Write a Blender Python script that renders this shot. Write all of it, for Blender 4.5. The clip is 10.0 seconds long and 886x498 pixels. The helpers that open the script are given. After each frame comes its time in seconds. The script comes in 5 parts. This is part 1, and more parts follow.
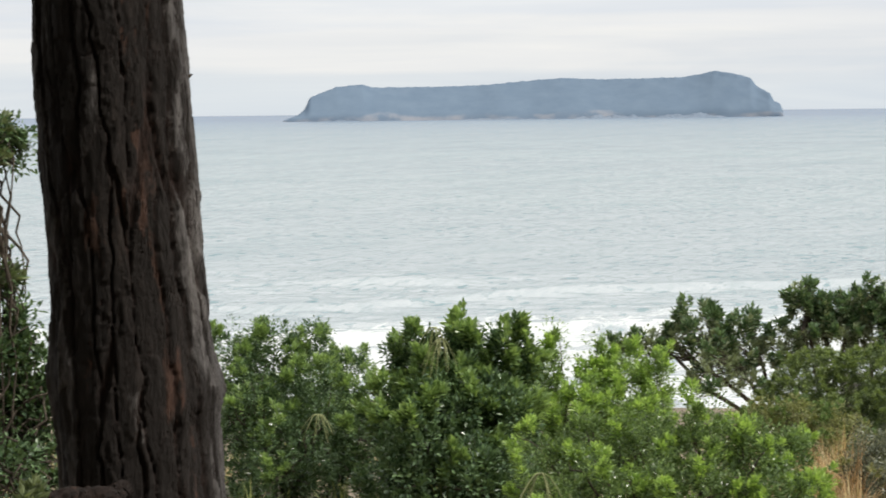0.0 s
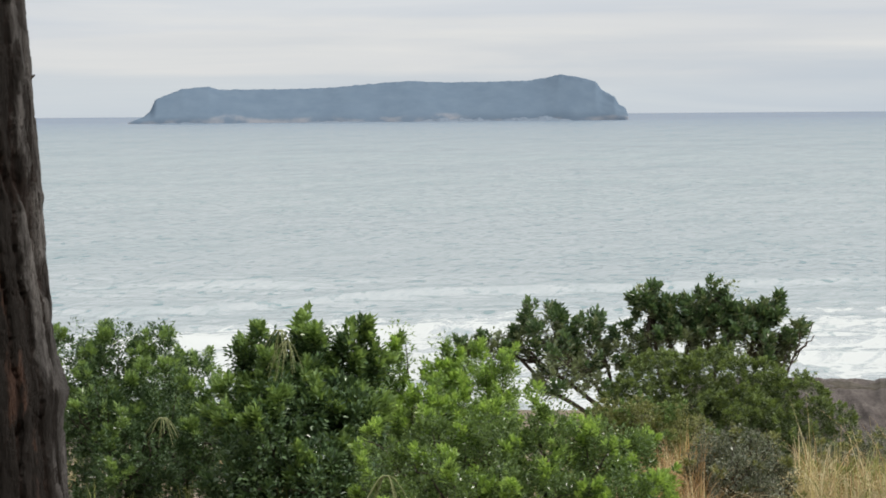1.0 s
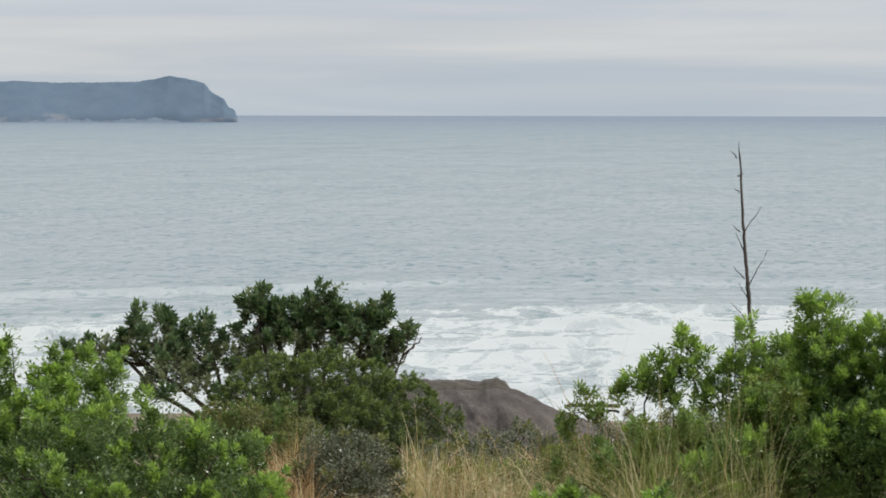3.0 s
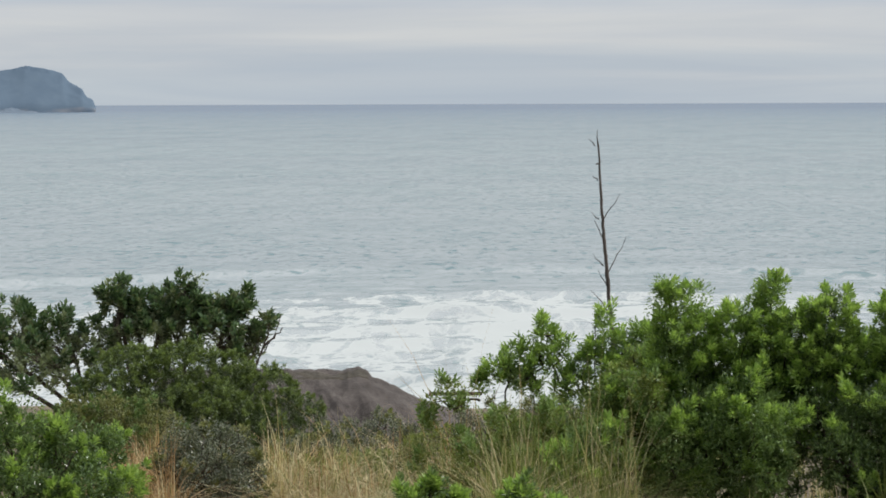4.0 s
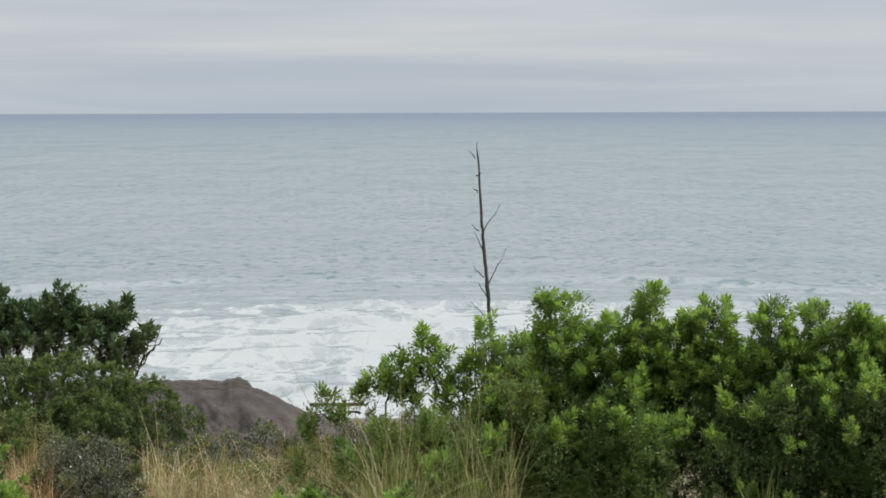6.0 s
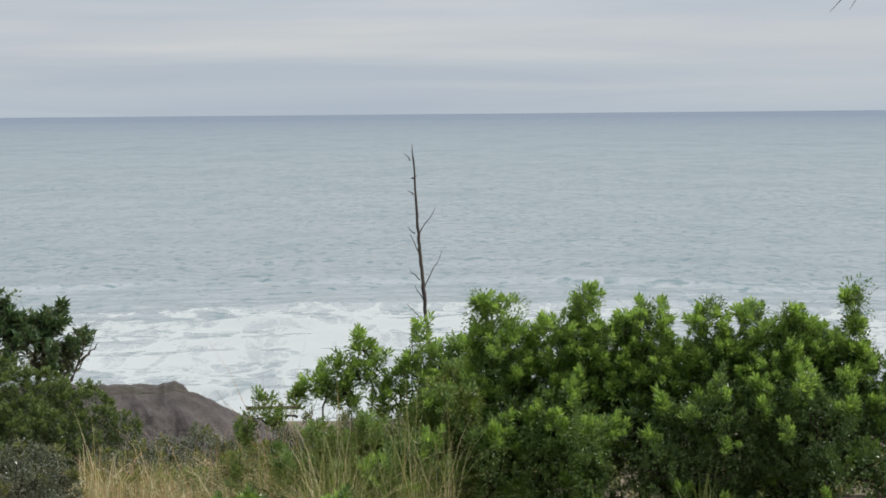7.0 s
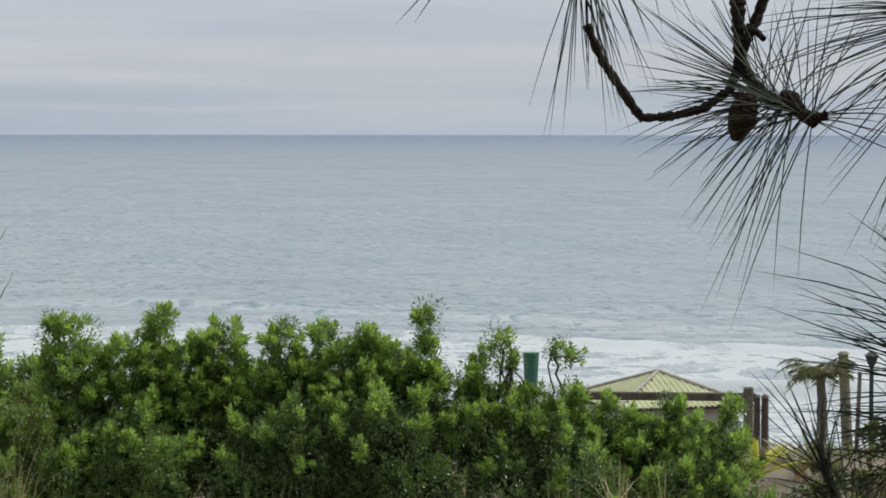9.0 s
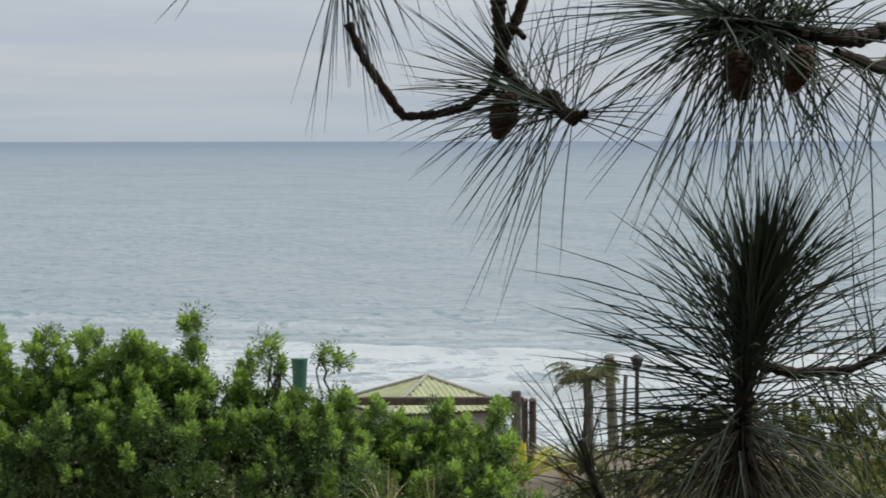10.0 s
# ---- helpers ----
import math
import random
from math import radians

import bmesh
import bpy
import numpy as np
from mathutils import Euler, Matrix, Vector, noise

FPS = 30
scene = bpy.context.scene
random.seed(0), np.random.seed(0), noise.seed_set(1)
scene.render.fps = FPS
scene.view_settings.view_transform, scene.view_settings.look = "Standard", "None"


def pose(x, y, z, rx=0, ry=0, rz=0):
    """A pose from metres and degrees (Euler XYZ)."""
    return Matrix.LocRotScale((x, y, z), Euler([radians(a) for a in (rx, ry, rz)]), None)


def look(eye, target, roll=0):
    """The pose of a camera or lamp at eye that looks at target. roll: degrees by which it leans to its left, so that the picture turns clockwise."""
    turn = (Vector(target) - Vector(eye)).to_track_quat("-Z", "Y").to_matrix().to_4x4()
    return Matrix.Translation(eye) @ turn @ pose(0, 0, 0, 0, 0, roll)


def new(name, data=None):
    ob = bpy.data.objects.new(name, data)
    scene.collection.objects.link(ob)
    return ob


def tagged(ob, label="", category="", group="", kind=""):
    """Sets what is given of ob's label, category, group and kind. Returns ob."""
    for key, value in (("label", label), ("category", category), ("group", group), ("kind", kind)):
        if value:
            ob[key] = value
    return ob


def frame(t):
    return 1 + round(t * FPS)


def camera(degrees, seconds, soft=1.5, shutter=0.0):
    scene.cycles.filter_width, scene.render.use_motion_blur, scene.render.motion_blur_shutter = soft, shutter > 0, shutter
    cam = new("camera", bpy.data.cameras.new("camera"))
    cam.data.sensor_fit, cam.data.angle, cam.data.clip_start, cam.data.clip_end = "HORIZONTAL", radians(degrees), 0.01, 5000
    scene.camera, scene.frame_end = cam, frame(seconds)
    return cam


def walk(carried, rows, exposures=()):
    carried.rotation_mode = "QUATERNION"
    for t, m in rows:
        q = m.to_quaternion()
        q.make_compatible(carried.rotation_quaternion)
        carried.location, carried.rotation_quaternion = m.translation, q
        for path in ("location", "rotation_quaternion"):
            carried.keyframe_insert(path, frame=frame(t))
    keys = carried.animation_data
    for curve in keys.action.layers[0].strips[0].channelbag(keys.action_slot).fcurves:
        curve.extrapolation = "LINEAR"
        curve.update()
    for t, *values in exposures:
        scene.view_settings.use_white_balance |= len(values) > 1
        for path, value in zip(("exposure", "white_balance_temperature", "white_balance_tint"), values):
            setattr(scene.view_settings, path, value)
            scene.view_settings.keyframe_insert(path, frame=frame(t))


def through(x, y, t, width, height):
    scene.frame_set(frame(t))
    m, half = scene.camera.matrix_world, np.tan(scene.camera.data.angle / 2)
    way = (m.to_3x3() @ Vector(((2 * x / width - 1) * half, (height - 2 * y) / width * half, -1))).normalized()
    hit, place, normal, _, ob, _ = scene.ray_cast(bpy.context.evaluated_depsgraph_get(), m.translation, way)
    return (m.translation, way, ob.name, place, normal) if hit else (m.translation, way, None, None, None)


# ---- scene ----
from collections import defaultdict

# ---- camera: a long lens panned by hand from one standing place ----
cam = camera(20.0, 10.0, soft=1.7, shutter=0.12)
EYE_Z = 14.0
# seconds, azimuth, pitch, lean (degrees), and the sway of the standing place (metres)
PATH = [
    (0.0, 0.015, -3.249, -0.682, 0.000, 0.000, 0.000),
    (0.1, 0.850, -3.252, -0.639, 0.001, 0.001, 0.000),
    (0.2, 1.610, -3.254, -0.595, 0.002, 0.001, 0.000),
    (0.3, 2.120, -3.257, -0.552, 0.003, 0.002, 0.000),
    (0.4, 2.270, -3.259, -0.508, 0.004, 0.002, 0.000),
    (0.5, 2.290, -3.262, -0.465, 0.005, 0.003, 0.000),
    (0.7, 2.580, -3.246, -0.469, 0.005, 0.001, -0.000),
    (0.85, 3.020, -3.233, -0.473, 0.004, -0.000, -0.001),
    (1.0, 3.520, -3.221, -0.476, 0.004, -0.002, -0.001),
    (1.2, 4.530, -3.229, -0.406, -0.002, -0.002, -0.001),
    (1.3, 5.120, -3.234, -0.371, -0.004, -0.002, -0.002),
    (1.5, 5.803, -3.242, -0.301, -0.010, -0.002, -0.002),
    (1.7, 6.240, -3.244, -0.265, -0.010, -0.003, -0.001),
    (1.85, 6.820, -3.246, -0.239, -0.009, -0.004, -0.001),
    (2.0, 7.522, -3.248, -0.212, -0.009, -0.005, 0.000),
    (2.2, 8.530, -3.240, -0.169, -0.006, -0.008, 0.002),
    (2.5, 10.155, -3.227, -0.105, -0.002, -0.012, 0.006),
    (2.7, 11.220, -3.215, -0.031, -0.002, -0.012, 0.006),
    (3.0, 12.429, -3.198, 0.080, -0.001, -0.012, 0.005),
    (3.2, 13.230, -3.290, 0.020, 0.001, -0.011, 0.006),
    (4.3, 16.520, -3.420, -0.300, 0.012, -0.005, 0.014),
    (4.5, 17.186, -3.374, -0.334, 0.013, -0.004, 0.015),
    (4.65, 17.500, -3.345, -0.240, 0.012, -0.004, 0.017),
    (4.8, 17.620, -3.315, -0.146, 0.010, -0.004, 0.019),
    (5.0, 17.918, -3.275, -0.020, 0.008, -0.005, 0.021),
    (5.2, 17.915, -3.270, -0.050, 0.010, -0.004, 0.024),
    (6.3, 18.830, -3.262, -0.240, 0.017, 0.002, 0.040),
    (6.5, 19.289, -3.254, -0.255, 0.017, 0.003, 0.041),
    (7.0, 19.811, -3.240, -0.500, 0.009, 0.005, 0.045),
    (7.2, 20.220, -3.190, -0.308, 0.008, 0.006, 0.042),
    (7.35, 20.530, -3.020, -0.165, 0.007, 0.006, 0.040),
    (7.5, 21.258, -2.813, -0.021, 0.006, 0.007, 0.038),
    (7.6, 22.150, -2.730, -0.040, 0.007, 0.008, 0.036),
    (7.7, 23.030, -2.660, -0.059, 0.008, 0.008, 0.034),
    (7.8, 23.980, -2.570, -0.077, 0.010, 0.009, 0.032),
    (7.9, 24.830, -2.540, -0.096, 0.011, 0.009, 0.030),
    (8.0, 25.414, -2.544, -0.115, 0.012, 0.010, 0.028),
    (8.2, 26.200, -2.690, -0.134, 0.011, 0.005, 0.029),
    (8.5, 27.386, -2.785, -0.162, 0.009, -0.002, 0.030),
    (9.0, 29.488, -2.759, 0.070, 0.012, -0.009, 0.029),
    (9.2, 30.030, -2.715, 0.146, 0.014, -0.006, 0.025),
    (9.35, 30.700, -2.681, 0.204, 0.015, -0.004, 0.023),
    (9.5, 31.481, -2.648, 0.261, 0.017, -0.002, 0.020),
    (9.7, 32.720, -2.634, 0.134, 0.019, -0.003, 0.020),
    (9.85, 33.820, -2.623, 0.039, 0.021, -0.003, 0.020),
    (10.0, 34.773, -2.613, -0.056, 0.023, -0.004, 0.020),
]


def look_row(az, pitch, lean, x, y, z):
    a, p = radians(az), radians(pitch)
    eye = Vector((x, y, EYE_Z + z))
    return look(eye, eye + Vector((math.sin(a) * math.cos(p), math.cos(a) * math.cos(p), math.sin(p))), lean)


EXPOSURES = [(0.0, 0.58, 6740, 9), (0.5, 0.45, 6700, 8.5), (1.0, 0.33, 6640, 8.5), (1.5, 0.26, 6580, 8.5), (2.0, 0.24, 6530, 8), (2.5, 0.18, 6490, 8), (4.5, 0.08, 6430, 8), (8.0, 0.02, 6290, 8), (10.0, -0.04, 6220, 8)]
walk(cam, [(t, look_row(*r)) for t, *r in PATH], EXPOSURES)

# ---- world and sun: a bright overcast day ----
SUN_AZ, SUN_EL = 112.0, 50.0


def nodes_of(owner):
    owner.use_nodes = True
    nt = owner.node_tree
    nt.nodes.clear()
    return nt


def node(nt, kind, **kw):
    n = nt.nodes.new(kind)
    for k, v in kw.items():
        n.inputs[k.replace("_", " ")].default_value = v
    return n


def ramp(nt, fac, *stops):
    n = nt.nodes.new("ShaderNodeValToRGB")
    while len(n.color_ramp.elements) < len(stops):
        n.color_ramp.elements.new(0.5)
    for e, (p, c) in zip(n.color_ramp.elements, stops):
        e.position, e.color = p, (*c, 1) if len(c) == 3 else c
    nt.links.new(fac, n.inputs["Fac"])
    return n.outputs["Color"]


def mixc(nt, fac, a, b, how="MIX"):
    n = nt.nodes.new("ShaderNodeMix")
    n.data_type, n.blend_type = "RGBA", how
    for v, i in ((fac, 0), (a, 6), (b, 7)):
        if hasattr(v, "is_linked"):
            nt.links.new(v, n.inputs[i])
        else:
            n.inputs[i].default_value = v if i == 0 else (*v, 1)
    return n.outputs[2]


def calc(nt, how, a, b=0.0, clamp=False):
    n = nt.nodes.new("ShaderNodeMath")
    n.operation, n.use_clamp = how, clamp
    for v, i in ((a, 0), (b, 1)):
        if hasattr(v, "is_linked"):
            nt.links.new(v, n.inputs[i])
        else:
            n.inputs[i].default_value = v
    return n.outputs[0]


world = bpy.data.worlds.new("overcast_sky")
scene.world = world
wt = nodes_of(world)
sky = wt.nodes.new("ShaderNodeTexSky")
sky.sky_type, sky.sun_disc = "NISHITA", False
sky.sun_elevation, sky.sun_rotation = radians(SUN_EL), radians(SUN_AZ)
wco = wt.nodes.new("ShaderNodeTexCoord")
wsep = wt.nodes.new("ShaderNodeSeparateXYZ")
wt.links.new(wco.outputs["Generated"], wsep.inputs[0])
wmap = wt.nodes.new("ShaderNodeMapping")
wmap.inputs["Scale"].default_value = (3.2, 3.2, 90.0)
wt.links.new(wco.outputs["Generated"], wmap.inputs[0])
wn = node(wt, "ShaderNodeTexNoise", Scale=1.0, Detail=4.0, Roughness=0.5)
wt.links.new(wmap.outputs[0], wn.inputs["Vector"])
wmap2 = wt.nodes.new("ShaderNodeMapping")
wmap2.inputs["Scale"].default_value = (14.0, 14.0, 210.0)
wt.links.new(wco.outputs["Generated"], wmap2.inputs[0])
wn2 = node(wt, "ShaderNodeTexNoise", Scale=1.0, Detail=5.0, Roughness=0.6)
wt.links.new(wmap2.outputs[0], wn2.inputs["Vector"])
# stratus: blue-grey at the sea's rim, a pale layer above it, blue-grey again, then white overhead
lift = calc(wt, "ADD", wsep.outputs[2], calc(wt, "MULTIPLY", calc(wt, "SUBTRACT", wn.outputs["Fac"], 0.5), 0.046))
lift = calc(wt, "ADD", lift, calc(wt, "MULTIPLY", calc(wt, "SUBTRACT", wn2.outputs["Fac"], 0.5), 0.013))
layers = ramp(wt, calc(wt, "MULTIPLY", lift, 4.0), (0.0, (0.51, 0.56, 0.62)), (0.05, (0.535, 0.575, 0.625)), (0.095, (0.61, 0.625, 0.65)), (0.13, (0.60, 0.617, 0.65)),
              (0.165, (0.545, 0.58, 0.64)), (0.24, (0.60, 0.625, 0.67)), (0.55, (0.72, 0.74, 0.77)), (1.0, (0.95, 0.96, 0.98)))
wmap3 = wt.nodes.new("ShaderNodeMapping")
wmap3.inputs["Scale"].default_value = (5.0, 5.0, 60.0)
wmap3.inputs["Location"].default_value = (3.1, 1.7, 0.4)
wt.links.new(wco.outputs["Generated"], wmap3.inputs[0])
wn3 = node(wt, "ShaderNodeTexNoise", Scale=1.0, Detail=6.0, Roughness=0.55, Distortion=0.6)
wt.links.new(wmap3.outputs[0], wn3.inputs["Vector"])
layers = mixc(wt, 1.0, layers, ramp(wt, wn3.outputs["Fac"], (0.32, (0.905, 0.925, 0.955)), (0.70, (1.085, 1.065, 1.035))), "MULTIPLY")
skybg = node(wt, "ShaderNodeBackground", Strength=1.0)
rays = node(wt, "ShaderNodeBackground", Strength=0.05)
wt.links.new(layers, skybg.inputs["Color"])
wt.links.new(sky.outputs[0], rays.inputs["Color"])
mixw = node(wt, "ShaderNodeMixShader", Fac=0.12)
wt.links.new(skybg.outputs[0], mixw.inputs[1])
wt.links.new(rays.outputs[0], mixw.inputs[2])
wout = wt.nodes.new("ShaderNodeOutputWorld")
wt.links.new(mixw.outputs[0], wout.inputs[0])

sun = new("sun", bpy.data.lights.new("sun", "SUN"))
sun.data.energy, sun.data.angle, sun.data.color = 2.8, radians(11), (1.0, 0.96, 0.9)
sa, se = radians(SUN_AZ), radians(SUN_EL)
sun.matrix_world = look(Vector((math.sin(sa) * math.cos(se), math.cos(sa) * math.cos(se), math.sin(se))) * 50, (0, 0, 0))


# ---- materials ----
def surface(name, rough=0.8, metal=0.0, spec=0.5):
    m = bpy.data.materials.new(name)
    nt = nodes_of(m)
    out = nt.nodes.new("ShaderNodeOutputMaterial")
    bsdf = nt.nodes.new("ShaderNodeBsdfPrincipled")
    bsdf.inputs["Roughness"].default_value, bsdf.inputs["Metallic"].default_value = rough, metal
    bsdf.inputs["Specular IOR Level"].default_value = spec
    nt.links.new(bsdf.outputs[0], out.inputs[0])
    return m, nt, bsdf, out


def coords(nt, scale=(1, 1, 1), turn=0.0):
    co = nt.nodes.new("ShaderNodeTexCoord")
    mp = nt.nodes.new("ShaderNodeMapping")
    if turn:
        # turned first, then stretched
        mp.vector_type = "TEXTURE"
        mp.inputs["Scale"].default_value, mp.inputs["Rotation"].default_value = [1 / k for k in scale], (0, 0, -turn)
    else:
        mp.inputs["Scale"].default_value = scale
    nt.links.new(co.outputs["Object"], mp.inputs[0])
    return mp.outputs[0]


def grain(nt, vec, scale, detail=4.0, rough=0.55):
    n = node(nt, "ShaderNodeTexNoise", Scale=scale, Detail=detail, Roughness=rough)
    nt.links.new(vec, n.inputs["Vector"])
    return n.outputs["Fac"]


def bump(nt, bsdf, height, strength, distance):
    b = node(nt, "ShaderNodeBump", Strength=strength, Distance=distance)
    nt.links.new(height, b.inputs["Height"])
    nt.links.new(b.outputs[0], bsdf.inputs["Normal"])


def rough_material(name, dark, light, scale, rough=0.85, stretch=(1, 1, 1), relief=0.02, spec=0.3):
    """Two-scale mottled matt surface."""
    m, nt, bsdf, out = surface(name, rough, 0, spec)
    v = coords(nt, stretch)
    big, small = grain(nt, v, scale), grain(nt, v, scale * 9, 5.0, 0.65)
    f = calc(nt, "ADD", calc(nt, "MULTIPLY", big, 0.6), calc(nt, "MULTIPLY", small, 0.4))
    nt.links.new(ramp(nt, f, (0.32, dark), (0.68, light)), bsdf.inputs["Base Color"])
    bump(nt, bsdf, small, 0.7, relief)
    return m


def leaf_material(name, dark, light, rough=0.42, through=0.3, spec=0.5):
    m, nt, bsdf, out = surface(name, rough, 0, spec)
    geo = nt.nodes.new("ShaderNodeNewGeometry")
    col = ramp(nt, geo.outputs["Random Per Island"], (0.0, dark), (0.8, light), (1.0, tuple(min(1, 1.25 * c) for c in light)))
    nt.links.new(col, bsdf.inputs["Base Color"])
    tr = nt.nodes.new("ShaderNodeBsdfTranslucent")
    nt.links.new(mixc(nt, 1.0, col, (1.0, 1.0, 0.55), "MULTIPLY"), tr.inputs["Color"])
    mx = node(nt, "ShaderNodeMixShader", Fac=through)
    nt.links.new(bsdf.outputs[0], mx.inputs[1])
    nt.links.new(tr.outputs[0], mx.inputs[2])
    nt.links.new(mx.outputs[0], out.inputs[0])
    return m


M_MATURE = leaf_material("mature_leaf", (0.080, 0.130, 0.057), (0.194, 0.282, 0.118), 0.24, 0.45)
M_YOUNG = leaf_material("young_leaf", (0.212, 0.338, 0.090), (0.390, 0.540, 0.172), 0.36, 0.52)
M_MID = leaf_material("mid_green_leaf", (0.125, 0.205, 0.078), (0.265, 0.375, 0.150), 0.30, 0.46)
M_GLOSSY = leaf_material("dark_glossy_leaf", (0.046, 0.085, 0.044), (0.125, 0.195, 0.092), 0.20, 0.28)
M_COAST = leaf_material("coastal_tree_leaf", (0.105, 0.138, 0.084), (0.225, 0.268, 0.150), 0.28, 0.34)
M_DENSE = leaf_material("dense_shrub_leaf", (0.038, 0.064, 0.024), (0.095, 0.135, 0.044), 0.45, 0.28)
M_DOME = leaf_material("dome_shrub_tip", (0.096, 0.140, 0.046), (0.195, 0.258, 0.086), 0.45, 0.36)
M_GREY = leaf_material("grey_green_leaf", (0.076, 0.092, 0.064), (0.225, 0.245, 0.185), 0.26, 0.24)
M_OLIVE = leaf_material("olive_leaf", (0.120, 0.136, 0.054), (0.245, 0.260, 0.104), 0.5, 0.34)
M_YELLOW = leaf_material("yellow_green_leaf", (0.13, 0.17, 0.05), (0.26, 0.31, 0.105), 0.5, 0.4)
M_STRAW = leaf_material("dry_straw", (0.36, 0.295, 0.175), (0.62, 0.535, 0.345), 0.8, 0.34)
M_RUST = leaf_material("rusty_dead_grass", (0.24, 0.140, 0.068), (0.43, 0.285, 0.145), 0.85, 0.28)
M_GRASS = leaf_material("green_grass_blade", (0.10, 0.135, 0.035), (0.24, 0.27, 0.09), 0.6, 0.35)
# leaf of the unseen foliage added to block skylight
M_SHADE_LEAF = leaf_material("shade_foliage_leaf", (0.022, 0.036, 0.019), (0.05, 0.072, 0.036), 0.6, 0.1)
M_BARKTWIG = rough_material("grey_brown_twig", (0.035, 0.027, 0.02), (0.11, 0.09, 0.07), 14.0, 0.9, (1, 1, 0.3))
M_DEADWOOD = rough_material("weathered_dead_wood", (0.045, 0.038, 0.036), (0.13, 0.11, 0.10), 20.0, 0.9, (1, 1, 0.2), 0.004)
M_EARTH = rough_material("bare_earth", (0.044, 0.037, 0.036), (0.150, 0.130, 0.121), 1.6, 0.95, (1, 1, 1.5), 0.16)


def sea_material():
    m, nt, bsdf, out = surface("sea_water", 0.2, 0, 0.5)
    nt.nodes.remove(bsdf)
    turn = radians(SHORE)
    along = coords(nt, (1.0, 0.8, 1.0), turn)
    drift = grain(nt, coords(nt, (0.25, 1.0, 1.0), turn), 0.010, 4.0)
    body = nt.nodes.new("ShaderNodeBsdfDiffuse")
    shoal = ramp(nt, drift, (0.3, (0.114, 0.177, 0.198)), (0.7, (0.139, 0.211, 0.225)))
    h = calc(nt, "MULTIPLY", grain(nt, along, 0.65, 4.0, 0.6), 0.04)
    for scale, high in ((0.2, 0.09), (0.07, 0.14)):
        h = calc(nt, "ADD", h, calc(nt, "MULTIPLY", grain(nt, along, scale, 2.0), high))
    # noise dulls the sky reflection in patches, imitating short wave faces turned to land
    faces = 0.0
    for scale, share in ((1.9, 0.09), (0.9, 0.09), (0.42, 0.12), (0.15, 0.15), (0.045, 0.14)):
        f = grain(nt, coords(nt, (1.0, 0.32, 1.0), turn), scale, 3.0, 0.6)
        faces = calc(nt, "ADD", faces, calc(nt, "MULTIPLY", ramp(nt, f, (0.48, (0, 0, 0)), (0.72, (1, 1, 1))), share))
    # dulled dashes in loose flocks, painted in for single steep wavelets
    groups = grain(nt, coords(nt, (0.6, 1.0, 1.0), turn), 0.03, 2.0)
    for scale, share in ((0.45, 0.36), (0.90, 0.32)):
        marks = grain(nt, coords(nt, (1.2, 0.6, 1.0), turn), scale, 2.0, 0.5)
        marks = calc(nt, "ADD", marks, calc(nt, "MULTIPLY", calc(nt, "SUBTRACT", groups, 0.5), 0.16))
        faces = calc(nt, "ADD", faces, calc(nt, "MULTIPLY", ramp(nt, marks, (0.585, (0, 0, 0)), (0.67, (1, 1, 1))), share))
    keep = calc(nt, "SUBTRACT", 0.98, faces, True)
    b = node(nt, "ShaderNodeBump", Strength=1.0, Distance=1.0)
    nt.links.new(h, b.inputs["Height"])
    shine = node(nt, "ShaderNodeBsdfGlossy", Roughness=0.22)
    fres = node(nt, "ShaderNodeFresnel", IOR=1.33)
    for n in (shine, fres, body):
        nt.links.new(b.outputs[0], n.inputs["Normal"])
    # weaker far-off reflection painted by distance: gloss falls, band beyond the island darkest
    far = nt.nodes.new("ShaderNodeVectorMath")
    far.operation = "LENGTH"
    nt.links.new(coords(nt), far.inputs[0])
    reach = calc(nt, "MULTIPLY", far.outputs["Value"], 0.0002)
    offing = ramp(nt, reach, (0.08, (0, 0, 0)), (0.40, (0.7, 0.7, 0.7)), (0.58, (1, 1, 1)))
    far_tint = ramp(nt, reach, (0.46, (0.118, 0.166, 0.235)), (0.62, (0.108, 0.153, 0.220)))
    milk = nt.nodes.new("ShaderNodeAttribute")
    milk.attribute_name = "milk"
    tint = mixc(nt, calc(nt, "MULTIPLY", milk.outputs["Fac"], 0.62), mixc(nt, offing, shoal, far_tint), (0.215, 0.270, 0.280))
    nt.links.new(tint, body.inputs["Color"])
    far_gloss = ramp(nt, reach, (0.03, (0.74, 0.74, 0.74)), (0.20, (0.60, 0.60, 0.60)), (0.42, (0.45, 0.45, 0.45)), (0.48, (0.43, 0.43, 0.43)), (0.62, (0.385, 0.385, 0.385)))
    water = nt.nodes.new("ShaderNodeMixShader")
    nt.links.new(calc(nt, "MULTIPLY", calc(nt, "MULTIPLY", fres.outputs[0], far_gloss), keep), water.inputs[0])
    nt.links.new(body.outputs[0], water.inputs[1])
    nt.links.new(shine.outputs[0], water.inputs[2])
    # foam: thick on the crests, torn into a net of strands behind them
    foam = nt.nodes.new("ShaderNodeAttribute")
    foam.attribute_name = "foam"
    flat = coords(nt, (1.0, 0.56, 1.0), turn)
    swirl = node(nt, "ShaderNodeTexNoise", Scale=0.22, Detail=4.0, Roughness=0.6)
    nt.links.new(flat, swirl.inputs["Vector"])
    push = nt.nodes.new("ShaderNodeVectorMath")
    push.operation = "MULTIPLY_ADD"
    nt.links.new(swirl.outputs["Color"], push.inputs[0])
    push.inputs[1].default_value = (7.0, 7.0, 7.0)
    nt.links.new(flat, push.inputs[2])
    net = 0.0
